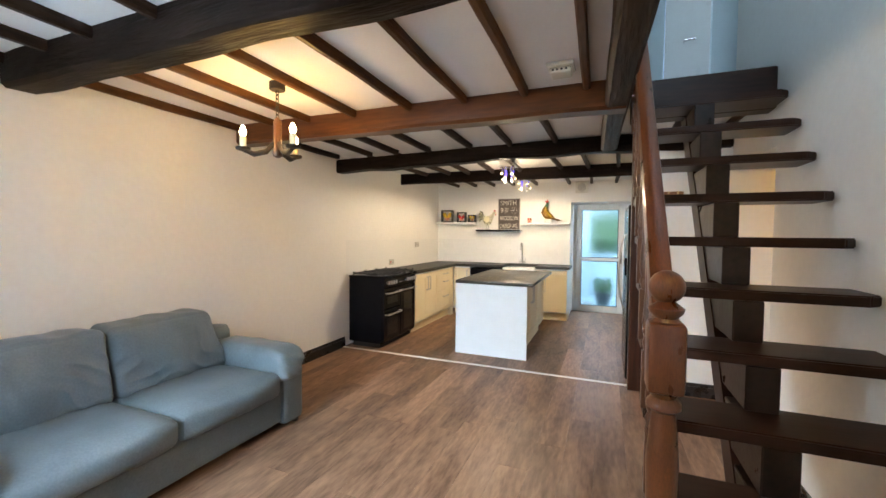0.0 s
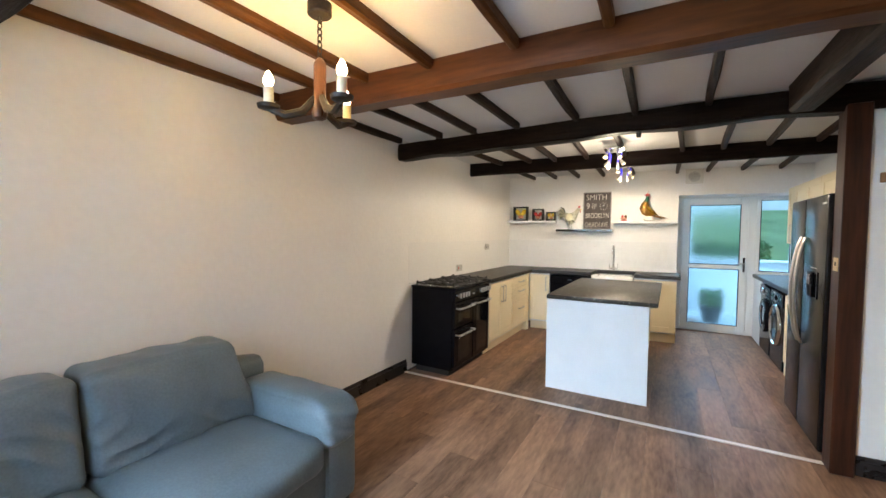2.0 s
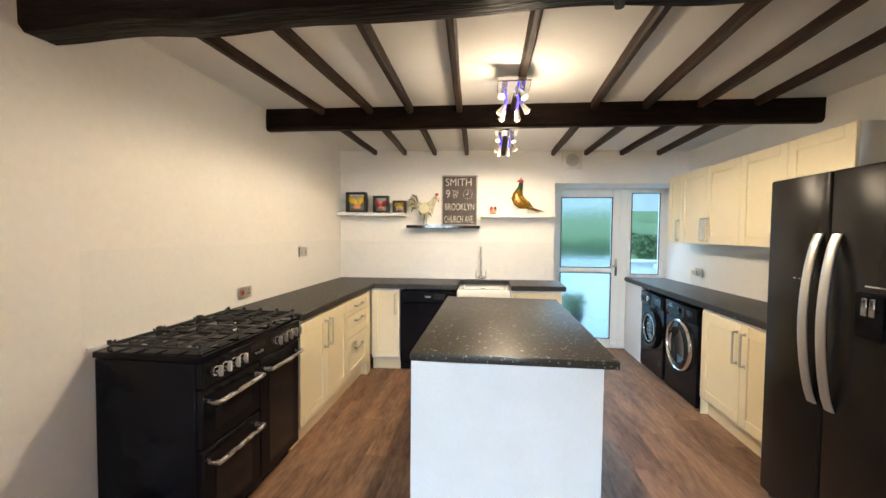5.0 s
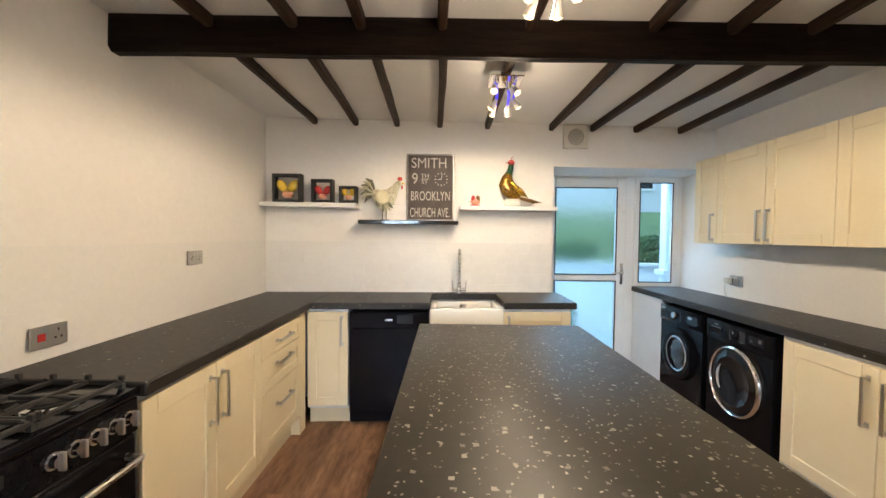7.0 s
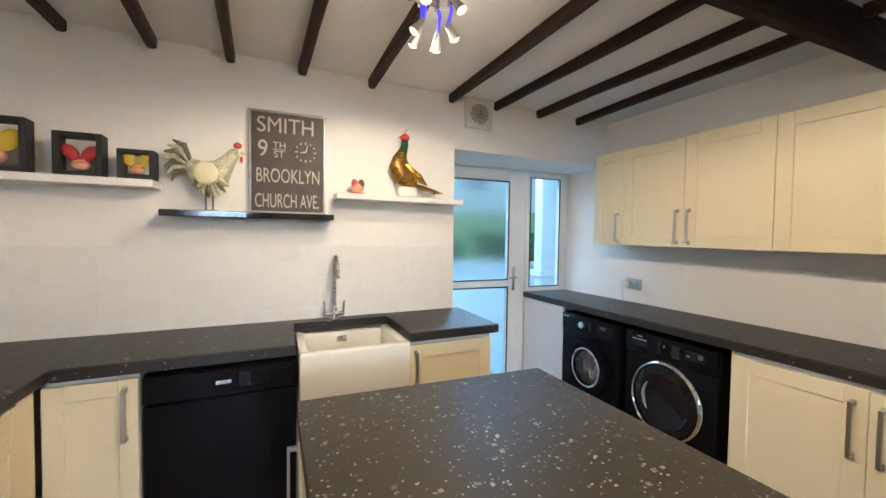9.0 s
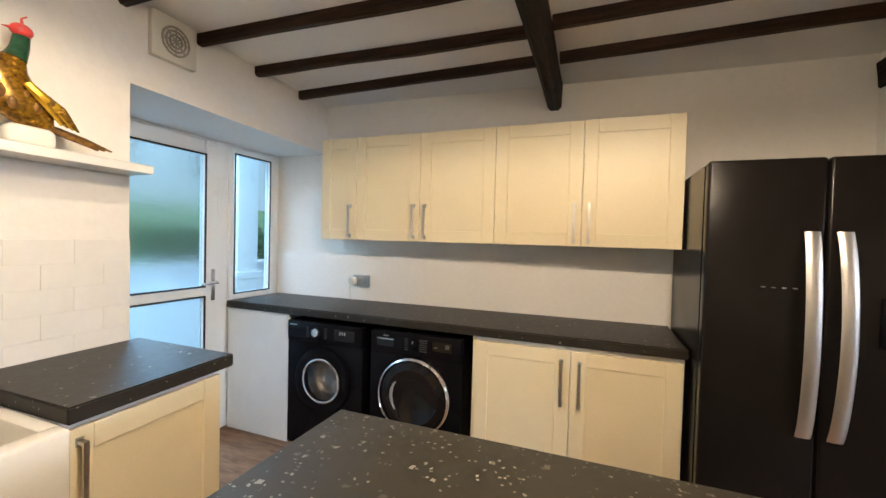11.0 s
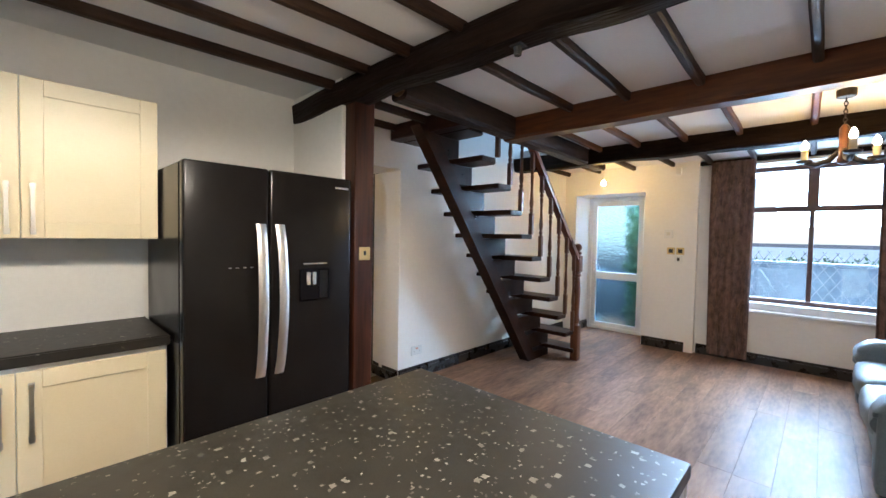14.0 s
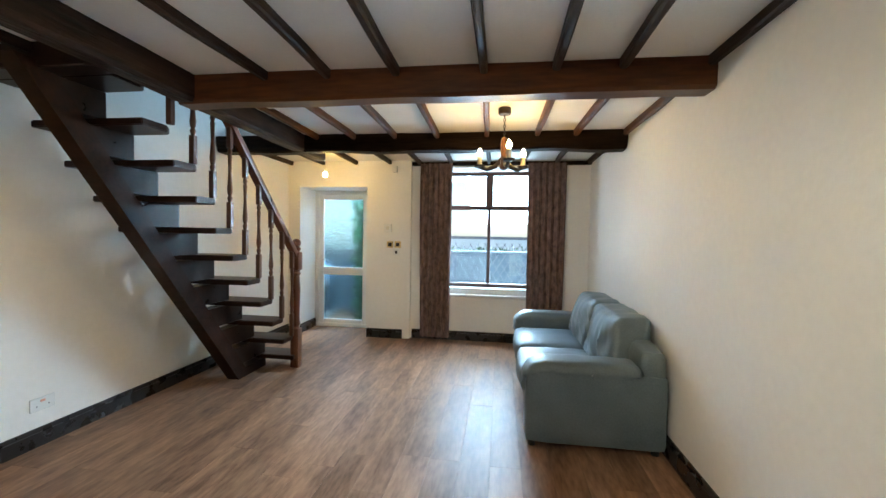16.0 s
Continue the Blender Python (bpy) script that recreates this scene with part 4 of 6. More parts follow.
for y0, y1, z0, z1 in ((C0 + 0.005, 5.045, 0.50, 0.77), (C0 + 0.005, 5.045, 0.09, 0.495), (5.055, C1 - 0.005, 0.09, 0.77)):
    door = part("oven_door", box(B(), CX - 0.03, CX, y0, y1, z0, z1, 0.006), "black", ck)
    part("oven_window", box(B(), CX, CX + 0.003, y0 + 0.08, y1 - 0.08, z0 + 0.06, max(z0 + 0.12, z1 - 0.11), 0.001), "dark_glass", door)
    bm = B()
    tube(bm, [(CX, y0 + 0.04, z1 - 0.062), (CX + 0.05, y0 + 0.04, z1 - 0.062), (CX + 0.052, y0 + 0.06, z1 - 0.062), (CX + 0.052, y1 - 0.06, z1 - 0.062), (CX + 0.05, y1 - 0.04, z1 - 0.062), (CX, y1 - 0.04, z1 - 0.062)], 0.011)
    part("handle", bm, "steel", door, "steel bar handle")
for k in range(3):
    y0 = C0 + 0.03 + k * 0.285
    y1 = y0 + 0.27
    bm = B()
    for y in (y0, (y0 + y1) / 2, y1):
        box(bm, -2.42, -1.97, y - 0.006, y + 0.006, 0.942, 0.956, 0.003)
    for x in (-2.42, -2.31, -2.195, -2.08, -1.97):
        box(bm, x - 0.006, x + 0.006, y0, y1, 0.942, 0.957, 0.003)
        for y in (y0, y1):
            box(bm, x - 0.008, x + 0.008, y - 0.008, y + 0.008, 0.950, 0.972, 0.003)
        inner = 0.055 if x in (-2.31, -2.08) else 0.03
        for s, y in ((1, y0), (-1, y1)):
            rod(bm, (x, y + s * 0.02, 0.957), (x, y + s * inner, 0.966), 0.006, 0.004, 6)
    for x in (-2.42, -1.97):
        for y in (y0, y1):
            box(bm, x - 0.007, x + 0.007, y - 0.007, y + 0.007, 0.926, 0.944)
    part("pan_grate", bm, "black_matt", ck, "cast iron pan support", smooth=False)
    for x in ((-2.32, -2.07) if k != 1 else (-2.195,)):
        r = 0.05 if k != 1 else 0.075
        bm = lathe(B(), [(r, 0.926), (r, 0.938), (r * 0.8, 0.94), (r * 0.8, 0.945), (r * 0.55, 0.950), (r * 0.2, 0.952)], (x, (y0 + y1) / 2, 0), 20)
        burner = part("burner", bm, "black_matt", ck)
        part("burner_ring", lathe(B(), [(r * 1.45, 0.9262), (r * 1.4, 0.934), (r * 1.05, 0.936), (r * 1.02, 0.9262)], (x, (y0 + y1) / 2, 0), 24), "chrome", burner, "polished burner ring")
bm = B()
box(bm, -2.488, -2.476, C0 - 0.02, C1, 0.93, 0.945)
single("splash_trim", bm, "white_panel", "thin white trim at the foot of the cooker's tiles", "trim", smooth=False)

# island
isl = thing("kitchen_island", "white panelled kitchen island with cream doors", "island", (-0.62, 5.7, 0))
part("end_panel", box(B(), -1.065, -0.182, 4.858, 4.878, 0.0, 0.868, 0.002), "white_panel", isl, smooth=False)
part("side_panel", box(B(), -1.064, -1.046, 4.88, 5.98, 0.0, 0.868, 0.002), "white_panel", isl, smooth=False)
part("body", box(B(), -1.044, -0.25, 4.88, 6.53, 0.13, 0.868), "white_panel", isl, smooth=False)
part("plinth", box(B(), -1.0, -0.29, 4.90, 6.48, 0.0, 0.129), "cream", isl, smooth=False)
for y0, y1, hy in ((4.885, 5.43, 5.385), (5.43, 5.98, 5.475), (5.98, 6.53, 6.485)):
    door = shaker("door", y0 + 0.002, y1 - 0.002, 0.15, 0.86, -0.229, 0.02, "x", 1, isl)
    part("handle", bar_handle(B(), (-0.229, hy, 0.60), (-0.229, hy, 0.80), (0.03, 0, 0)), "handle", door, "brushed steel bow handle")
door = shaker("door", 5.985, 6.53, 0.15, 0.86, -1.066, 0.02, "x", -1, isl)
part("handle", bar_handle(B(), (-1.066, 6.48, 0.60), (-1.066, 6.48, 0.80), (-0.03, 0, 0)), "handle", door, "brushed steel bow handle")
single("island_worktop", box(B(), -1.07, -0.115, 4.848, 6.575, 0.87, 0.91, 0.007, 2), "worktop", "dark island worktop flecked with pale stone chips", "worktop")

# right run
unit("base_cupboard", "cream shaker base cupboard beside the fridge", "cupboard", (1.065, 1.58, 5.47, 6.50, 0.13, 0.884),
     [(5.475, 5.985, 0.15, 0.86, (5.94, 0.58), (5.94, 0.80)), (5.985, 6.50, 0.15, 0.86, (6.03, 0.58), (6.03, 0.80))], "x", -1, 0.03, "base cupboards")
single("filler_panel", box(B(), 1.05, 1.07, 7.825, 8.38, 0.0, 0.884, 0.002), "white_panel", "white panel closing the run below the window", "panel", smooth=False)
single("filler_panel", box(B(), 1.06, 1.56, 6.503, 6.515, 0.0, 0.884), "cream", "cream panel between cupboard and tumble dryer", "panel", smooth=False)
bm = B()
prism(bm, [(1.03, 5.46), (1.628, 5.46), (1.548, 8.38), (1.03, 8.38)], 0.885, 0.935)
bmesh.ops.bevel(bm, geom=list(bm.edges), offset=0.006, segments=2, affect="EDGES")
single("worktop", bm, "worktop2", "dark stone-effect worktop over the laundry machines", "worktop")


def holed_front(x0, x1, y0, y1, z0, z1, cy, cz, r):
    """A front plate with a round hole through it."""
    bm = B()
    corners = [math.atan2(z - cz, y - cy) for y in (y0, y1) for z in (z0, z1)]
    angles = sorted([2 * math.pi * k / 44 - math.pi for k in range(44)] + corners)
    loops = []
    for x in (x0, x1):
        inner, outer = [], []
        for a in angles:
            c, s = math.cos(a), math.sin(a)
            reach = min(((y1 if c > 0 else y0) - cy) / c if abs(c) > 1e-6 else 9, ((z1 if s > 0 else z0) - cz) / s if abs(s) > 1e-6 else 9)
            inner.append(bm.verts.new((x, cy + r * c, cz + r * s)))
            outer.append(bm.verts.new((x, cy + reach * c, cz + reach * s)))
        loops.append((inner, outer))
    (ai, ao), (bi, bo) = loops
    n = len(angles)
    for k in range(n):
        j = (k + 1) % n
        for p, q in ((ai, ao), (bi, bo), (ai, bi), (ao, bo)):
            bm.faces.new((p[k], p[j], q[j], q[k]))
    return bm


def laundry(name, label, y0, y1, ring, rr):
    t = thing(name, label, name.replace("_", " "), (1.3, (y0 + y1) / 2, 0), "laundry machines")
    X, ym, zc = 1.052, (y0 + y1) / 2, 0.475
    washer = ring != "chrome"
    turn = pose(0, 0, 0, 0, -90, 0)
    at = (X, ym, zc)
    bm = box(B(), X + 0.16, 1.54, y0, y1, 0.012, 0.85, 0.006)
    box(bm, X + 0.021, X + 0.159, y0, y0 + 0.02, 0.012, 0.85)
    box(bm, X + 0.021, X + 0.159, y1 - 0.02, y1, 0.012, 0.85)
    box(bm, X + 0.021, X + 0.159, y0 + 0.02, y1 - 0.02, 0.83, 0.85)
    box(bm, X + 0.021, X + 0.159, y0 + 0.02, y1 - 0.02, 0.012, 0.03)
    part("body", bm, "black", t)
    part("front_panel", holed_front(X, X + 0.02, y0, y1, 0.012, 0.712, ym, zc, rr - 0.05), "black", t, smooth=False)
    face = part("control_panel", box(B(), X - 0.012, X + 0.02, y0 + 0.003, y1 - 0.003, 0.715, 0.85, 0.006, 2), "black", t)
    px = X - 0.0122
    mark = lambda ya, yb, za, zb, m="steel", d=0.0012: part("marking", box(B(), px - d, px, ya, yb, za, zb), m, face, smooth=False)
    if washer:
        part("dial", lathe(B(), [(0.031, 0), (0.031, 0.014), (0.025, 0.022), (0.020, 0.023)], (px, ym + 0.055, 0.785), 24, turn), "chrome", face, "silver programme dial")
        for k in range(5):
            mark(ym + 0.115, ym + 0.135, 0.752 + 0.015 * k, 0.755 + 0.015 * k, "pot")
            mark(ym - 0.03, ym - 0.005, 0.752 + 0.015 * k, 0.755 + 0.015 * k, "pot")
        part("display", box(B(), px - 0.002, px, ym - 0.24, ym - 0.09, 0.75, 0.82), "dark_glass", face, smooth=False)
        for k in range(3):
            mark(ym - 0.135 - 0.018 * k, ym - 0.127 - 0.018 * k, 0.788, 0.808, "steel", 0.0026)
        mark(ym + 0.21, ym + 0.27, 0.818, 0.826)
        part("drawer_front", box(B(), px - 0.004, px, ym + 0.15, ym + 0.28, 0.74, 0.80, 0.002), "black", face)
    else:
        part("drawer_front", box(B(), px - 0.004, px, ym + 0.13, ym + 0.25, 0.758, 0.815, 0.002), "dark_glass", face)
        mark(ym + 0.135, ym + 0.245, 0.802, 0.808, "chrome", 0.0048)
        mark(ym + 0.17, ym + 0.21, 0.822, 0.827)
        part("dial", lathe(B(), [(0.026, 0), (0.026, 0.012), (0.021, 0.019), (0.017, 0.02)], (px, ym, 0.79), 24, turn), "black", face, "black programme dial")
        mark(ym - 0.003, ym + 0.003, 0.797, 0.812, "steel", 0.0205)
        for k in range(6):
            mark(ym + 0.038, ym + 0.062, 0.752 + 0.013 * k, 0.755 + 0.013 * k, "pot")
            mark(ym - 0.085, ym - 0.035, 0.752 + 0.013 * k, 0.755 + 0.013 * k, "lead")
        part("display", box(B(), px - 0.002, px, ym - 0.24, ym - 0.12, 0.765, 0.82), "dark_glass", face, smooth=False)
        mark(ym - 0.225, ym - 0.20, 0.785, 0.81, "lead", 0.0028)
        mark(ym - 0.15, ym - 0.13, 0.782, 0.79, "lead", 0.0028)
    lip = 0.070 if washer else 0.014
    door = part("porthole", lathe(B(), [(rr + 0.010, 0), (rr + 0.012, 0.012), (rr + 0.004, 0.030), (rr - lip * 0.4, 0.036), (rr - lip, 0.026), (rr - lip, -0.012)], at, 48, turn, False), ring, t, "round door rim")
    if washer:
        part("door_glass", lathe(B(), [(rr - lip - 0.001, 0.004), (rr - lip - 0.004, 0.012), (rr * 0.4, 0.022), (0.01, 0.024)], at, 40, turn), "porthole", door, "clear bulging porthole glass").visible_shadow = False
        bm = lathe(B(), [(rr - lip + 0.012, 0.033), (rr - lip + 0.006, 0.036), (rr - lip - 0.002, 0.034), (rr - lip - 0.003, 0.026)], at, 48, turn, False)
        part("trim_ring", bm, "chrome", door)
        bm = B()
        prof = [(rr - 0.052, -0.012), (rr - 0.045, -0.05), (rr - 0.05, -0.10), (rr - 0.08, -0.13), (0.03, -0.145), (0.004, -0.147)]
        lathe(bm, prof, at, 40, turn, False)
        part("drum", bm, "drum", t, "perforated steel drum")
        part("gasket", lathe(B(), [(rr - 0.047, -0.004), (rr - 0.062, -0.010), (rr - 0.066, -0.022), (rr - 0.050, -0.03)], at, 40, turn, False), "drum", t)
        for k in range(3):
            a = 0.6 + 2.09 * k
            part("drum_lifter", rod(B(), (X + 0.03, ym + (rr - 0.062) * math.cos(a), zc + (rr - 0.062) * math.sin(a)), (X + 0.115, ym + (rr - 0.07) * math.cos(a), zc + (rr - 0.07) * math.sin(a)), 0.016, 0.012), "drum", t)
        part("door_grip", soft_box(B(), X - 0.045, X - 0.02, ym - rr - 0.004, ym - rr + 0.03, 0.43, 0.54, 0.008, cuts=3), "black", door)
    else:
        part("door_glass", lathe(B(), [(rr - lip - 0.001, 0.006), (rr - lip - 0.004, 0.022), (rr * 0.72, 0.034), (rr * 0.66, 0.026), (rr * 0.3, 0.018), (0.01, 0.016)], at, 48, turn), "dark_glass", door, "smoked dished door glass")
        arc = [(X - 0.034, ym + 0.135 * math.cos(a), zc + 0.135 * math.sin(a)) for a in [radians(-38 + 9.5 * j) for j in range(9)]]
        part("door_grip", tube(B(), arc, [0.003, 0.006, 0.008, 0.009, 0.009, 0.009, 0.008, 0.006, 0.003], 8), "satin", door, "silver crescent grip")
    for y in (y0 + 0.05, y1 - 0.05):
        part("foot", rod(B(), (X + 0.06, y, 0), (X + 0.06, y, 0.013), 0.02), "foot", t)
    return t


laundry("washing_machine", "black front-loading washing machine under the worktop", 7.235, 7.822, "black", 0.205)
laundry("tumble_dryer", "black tumble dryer with a chrome ringed door", 6.575, 7.175, "chrome", 0.228)

# wall cupboards
UC = [(5.46, 5.963, 5.925), (5.963, 6.468, 6.005), (6.468, 6.97, 6.93), (6.97, 7.457, 7.01), (7.457, 7.75, 7.50)]
for y0, y1, hy in UC:
    wide = y1 - y0 > 0.4
    unit("wall_cupboard", "cream shaker wall cupboard with a bow handle" if wide else "narrow cream wall cupboard in the corner", "cupboard", (1.30, 1.60 - 0.028 * (y0 - 5.4), y0, y1, 1.40, 2.112),
         [(y0, y1, 1.40, 2.112, (hy, 1.43), (hy, 1.635))], "x", -1, 0.03, "wall cupboards", plinth=False)

# fridge
fr = thing("fridge_freezer", "black two-door fridge freezer with curved steel handles", "fridge", (1.2, 5.0, 0))
part("body", box(B(), 0.925, 1.60, 4.545, 5.45, 0.02, 1.775, 0.006), "fridge", fr)
for y0, y1 in ((4.545, 5.048), (5.056, 5.45)):
    part("door", box(B(), 0.855, 0.918, y0, y1, 0.045, 1.78, 0.012, 3), "fridge", fr)
for s, y in ((-1, 5.0), (1, 5.10)):
    bm = B()
    n = 16
    rings = []
    for k in range(n + 1):
        f = k / n
        z = 0.68 + 0.81 * f
        x = 0.845 - 0.055 * math.sin(math.pi * f) ** 0.7
        yy = y + s * 0.004 * math.sin(math.pi * f)
        rings.append([bm.verts.new((x + u, yy + v, z)) for u, v in ((0.010, -0.023), (0.003, -0.026), (-0.004, -0.018), (-0.006, 0), (-0.004, 0.018), (0.003, 0.026), (0.010, 0.023))])
    for r1, r2 in zip(rings, rings[1:]):
        for j in range(7):
            bm.faces.new((r1[j], r1[(j + 1) % 7], r2[(j + 1) % 7], r2[j]))
    bm.faces.new(rings[0][::-1])
    bm.faces.new(rings[-1])
    part("handle", bm, "satin", fr, "long curved steel handle")
disp = part("water_dispenser", frame_ring_x(B(), 4.69, 4.885, 1.055, 1.245, 0.848, 0.856, 0.012), "black", fr)
part("recess", box(B(), 0.852, 0.8545, 4.70, 4.76, 1.065, 1.235), "dark_glass", disp, smooth=False)
part("flap", box(B(), 0.838, 0.850, 4.765, 4.885, 1.062, 1.24, 0.004), "black", disp)
part("spout", box(B(), 0.830, 0.8378, 4.79, 4.815, 1.15, 1.225, 0.003), "chrome", disp)
part("spout", box(B(), 0.830, 0.8378, 4.825, 4.85, 1.15, 1.225, 0.003), "chrome", disp)
part("marking", box(B(), 0.853, 0.8548, 4.71, 4.86, 1.268, 1.274), "steel", fr, smooth=False)
part("badge", box(B(), 0.853, 0.8548, 4.57, 4.66, 1.715, 1.725), "chrome", fr, smooth=False)
for k in range(4):
    part("marking", box(B(), 0.853, 0.8548, 5.24 - 0.035 * k, 5.255 - 0.035 * k, 1.262, 1.266), "steel", fr, smooth=False)
part("foot_grille", box(B(), 0.90, 0.93, 4.56, 5.44, 0.0, 0.044), "black_matt", fr, smooth=False)

# ---- sofa ----
sofa = thing("sofa", "grey-blue leather two-seat sofa against the wall", "sofa", (-2.0, 1.7, 0))
SY0, SY1, SF = 0.70, 2.70, -1.53
part("base", soft_box(B(), -2.42, SF - 0.04, SY0 + 0.18, SY1 - 0.18, 0.05, 0.30, 0.03, (0.01, 0, 0), 0.006), "leather", sofa)
part("back_frame", soft_box(B(), -2.47, -2.27, SY0 + 0.03, SY1 - 0.03, 0.04, 0.715, 0.08, (0.0, 0, 0.02), 0.008), "leather", sofa)
for k, (y0, y1) in enumerate(((SY0, SY0 + 0.24), (SY1 - 0.24, SY1))):
    arm = part("armrest", soft_box(B(), -2.46, SF - 0.01, y0 + 0.015, y1 - 0.015, 0.03, 0.54, 0.03, (0.006, 0.004, 0), 0.003, seed=k), "leather", sofa)
    out = -1 if k == 0 else 1
    ya = y0 + 0.015 if k == 0 else y1 - 0.015
    bm = soft_box(B(), -2.30, SF + 0.002, y0 - 0.014, y1 + 0.014, 0.36, 0.597, 0.06, (0.012, 0.008, 0.014), 0.006, 24, seed=k + 4)
    for v in bm.verts:
        side = (v.co.y - ya) * out
        if v.co.z < 0.53 and side > -0.05:
            v.co.y = ya - out * (0.03 + 0.02 * (v.co.z < 0.50))
        f = max(0.0, (v.co.x - (SF - 0.16)) / 0.17)
        v.co.z -= 0.055 * f * f * (v.co.z - 0.3) / 0.3
        v.co.x += 0.006 * f * math.sin(70 * v.co.z + 30 * v.co.y)
    part("arm_pad", bm, "leather", arm)
ym = (SY0 + SY1) / 2
for k, (y0, y1) in enumerate(((SY0 + 0.24, ym), (ym, SY1 - 0.24))):
    part("seat_cushion", soft_box(B(), -2.24, SF + 0.005, y0, y1, 0.26, 0.445, 0.06, (0.03, 0.0, 0.025), 0.010, seed=k * 5 + 1), "leather", sofa)
    bm = soft_box(B(), -2.36, -2.10, y0 - (0.03 if k == 0 else -0.006), y1 + (0.03 if k else -0.006), 0.42, 0.868, 0.05, (0.062, 0.0, 0.010), 0.010, 54, seed=k * 7 + 2)
    for v in bm.verts:
        p = v.co.copy()
        v.co.x -= 0.22 * (p.z - 0.44)
        v.co.x = max(v.co.x, -2.475)
        fold = 0.0
        for cy, cz, s, reach in ((y0, 0.45, 1, 0.20), (y1, 0.45, -1, 0.24)):
            dy, dz = s * (p.y - cy), abs(p.z - cz)
            r, th = math.hypot(dy, dz), math.atan2(dz, dy + 1e-6)
            fold += math.exp(-((r - reach) / 0.11) ** 2) * abs(math.sin(5.5 * th + 0.8 * k + 5 * noise.noise(p * 4))) ** 0.6
        fold += 0.5 * math.exp(-((p.z - 0.68) / 0.14) ** 2) * max(0.0, noise.noise(Vector((p.y * 13 + 4 * p.z, 1.5 * p.z + k, 0.3))))
        u = (p.y - (y0 + y1) / 2) / ((y1 - y0) / 2)
        out = u if k else -u
        v.co.y -= (1 if k else -1) * 0.085 * max(0.0, out) ** 3 * max(0.0, p.z - 0.46) / 0.4
        if p.x > -2.22:
            v.co.x -= 0.021 * fold
    part("back_cushion", bm, "leather", sofa)
for x in (-2.40, SF - 0.06):
    for y in (SY0 + 0.06, SY1 - 0.06):
        part("foot", rod(B(), (x, y, 0), (x, y, 0.045), 0.025, 0.03), "foot", sofa)

# ---- curtains and rail ----
def curtain(bm, x0, x1, y, z0, z1, folds, depth, seed, flare=0.0):
    n, m = folds * 10, 14
    grid = []
    for side in (0, 1):
        rows = []
        for j in range(m + 1):
            f = j / m
            z = z1 + (z0 - z1) * f
            row = []
            for k in range(n + 1):
                u = k / n
                x = x0 + (x1 - x0) * u + flare * f * (u - 0.5)
                ph = 2 * math.pi * folds * u + 0.5 * noise.noise(Vector((u * 4 + seed, f * 1.5, 0)))
                amp = depth * (0.75 + 0.35 * noise.noise(Vector((u * 6, f * 2 + seed, 3))))
                row.append(bm.verts.new((x + 0.012 * math.sin(2 * ph), y + amp * math.sin(ph) + side * 0.004, z)))
            rows.append(row)
        grid.append(rows)
    for rows in grid:
        for j in range(m):
            for k in range(n):
                bm.faces.new((rows[j][k], rows[j][k + 1], rows[j + 1][k + 1], rows[j + 1][k]))
    a, b = grid
    for j in range(m):
        for k in (0, n):
            bm.faces.new((a[j][k], a[j + 1][k], b[j + 1][k], b[j][k]))
    for k in range(n):
        for j in (0, m):
            bm.faces.new((a[j][k], a[j][k + 1], b[j][k + 1], b[j][k]))
    return bm


for k, (x0, x1, low) in enumerate(((-0.69, -0.255, 0.05), (-2.17, -1.68, 0.05))):
    c = thing("curtain", "long grey-brown patterned curtain drawn aside", "curtain", ((x0 + x1) / 2, 0.1, low), "window curtains")
    part("drape", curtain(B(), x0, x1, 0.11, low, 2.40, 6, 0.035, 3.0 + 5 * k, -0.03), "curtain", c)
rail = thing("curtain_rail", "dark wooden curtain rail above the window", "rail", (-1.2, 0.06, 2.40))
bm = B()
box(bm, -2.488, -0.12, 0.002, 0.055, 2.385, 2.435, 0.004)
part("pelmet_board", bm, "beam_x", rail)

# ---- chandelier ----
CHX, CHY = -1.355, 2.24
ch = thing("chandelier", "rustic iron and wood chandelier with three lit candles", "chandelier", (CHX, CHY, 2.45))
part("ceiling_rose", lathe(B(), [(0.045, 2.40), (0.05, 2.405), (0.05, 2.449)], (CHX, CHY, 0)), "iron", ch)
bm = B()
for k in range(7):
    z = 2.385 - 0.026 * k
    ring = [(CHX + 0.009 * math.cos(a) * (1 if k % 2 else 0.2), CHY + 0.009 * math.cos(a) * (0.2 if k % 2 else 1), z + 0.017 * math.sin(a)) for a in [2 * math.pi * j / 10 for j in range(11)]]
    tube(bm, ring, 0.003, 6)
part("chain", bm, "iron", ch)
bm = B()
lathe(bm, [(0.012, 1.965), (0.03, 1.975), (0.034, 2.0), (0.026, 2.02), (0.026, 2.20), (0.018, 2.215), (0.01, 2.225)], (CHX, CHY, 0), 10)
part("stem", bm, "baluster", ch, "worn wooden stem")
for k in range(3):
    a = radians(100 + 120 * k)
    cx, cy = math.cos(a), math.sin(a)
    P = lambda r, z: (CHX + r * cx, CHY + r * cy, z)
    arm = part("arm", tube(B(), [P(0.02, 2.06), P(0.07, 2.0), P(0.14, 1.98), P(0.205, 2.005)], [0.014, 0.018, 0.018, 0.014], 8), "iron", ch)
    part("drip_pan", lathe(B(), [(0.018, 1.995), (0.042, 2.003), (0.046, 2.018), (0.04, 2.02), (0.02, 2.016)], P(0.205, 0), 14), "iron", arm)
    part("candle_tube", lathe(B(), [(0.020, 2.017), (0.020, 2.088), (0.014, 2.092)], P(0.205, 0), 14), "candle", arm)
    fl = part("flame_bulb", lathe(B(), [(0.010, 2.092), (0.019, 2.106), (0.0205, 2.120), (0.013, 2.141), (0.003, 2.158)], P(0.205, 0), 14), "flame", arm)
    fl.visible_shadow = False

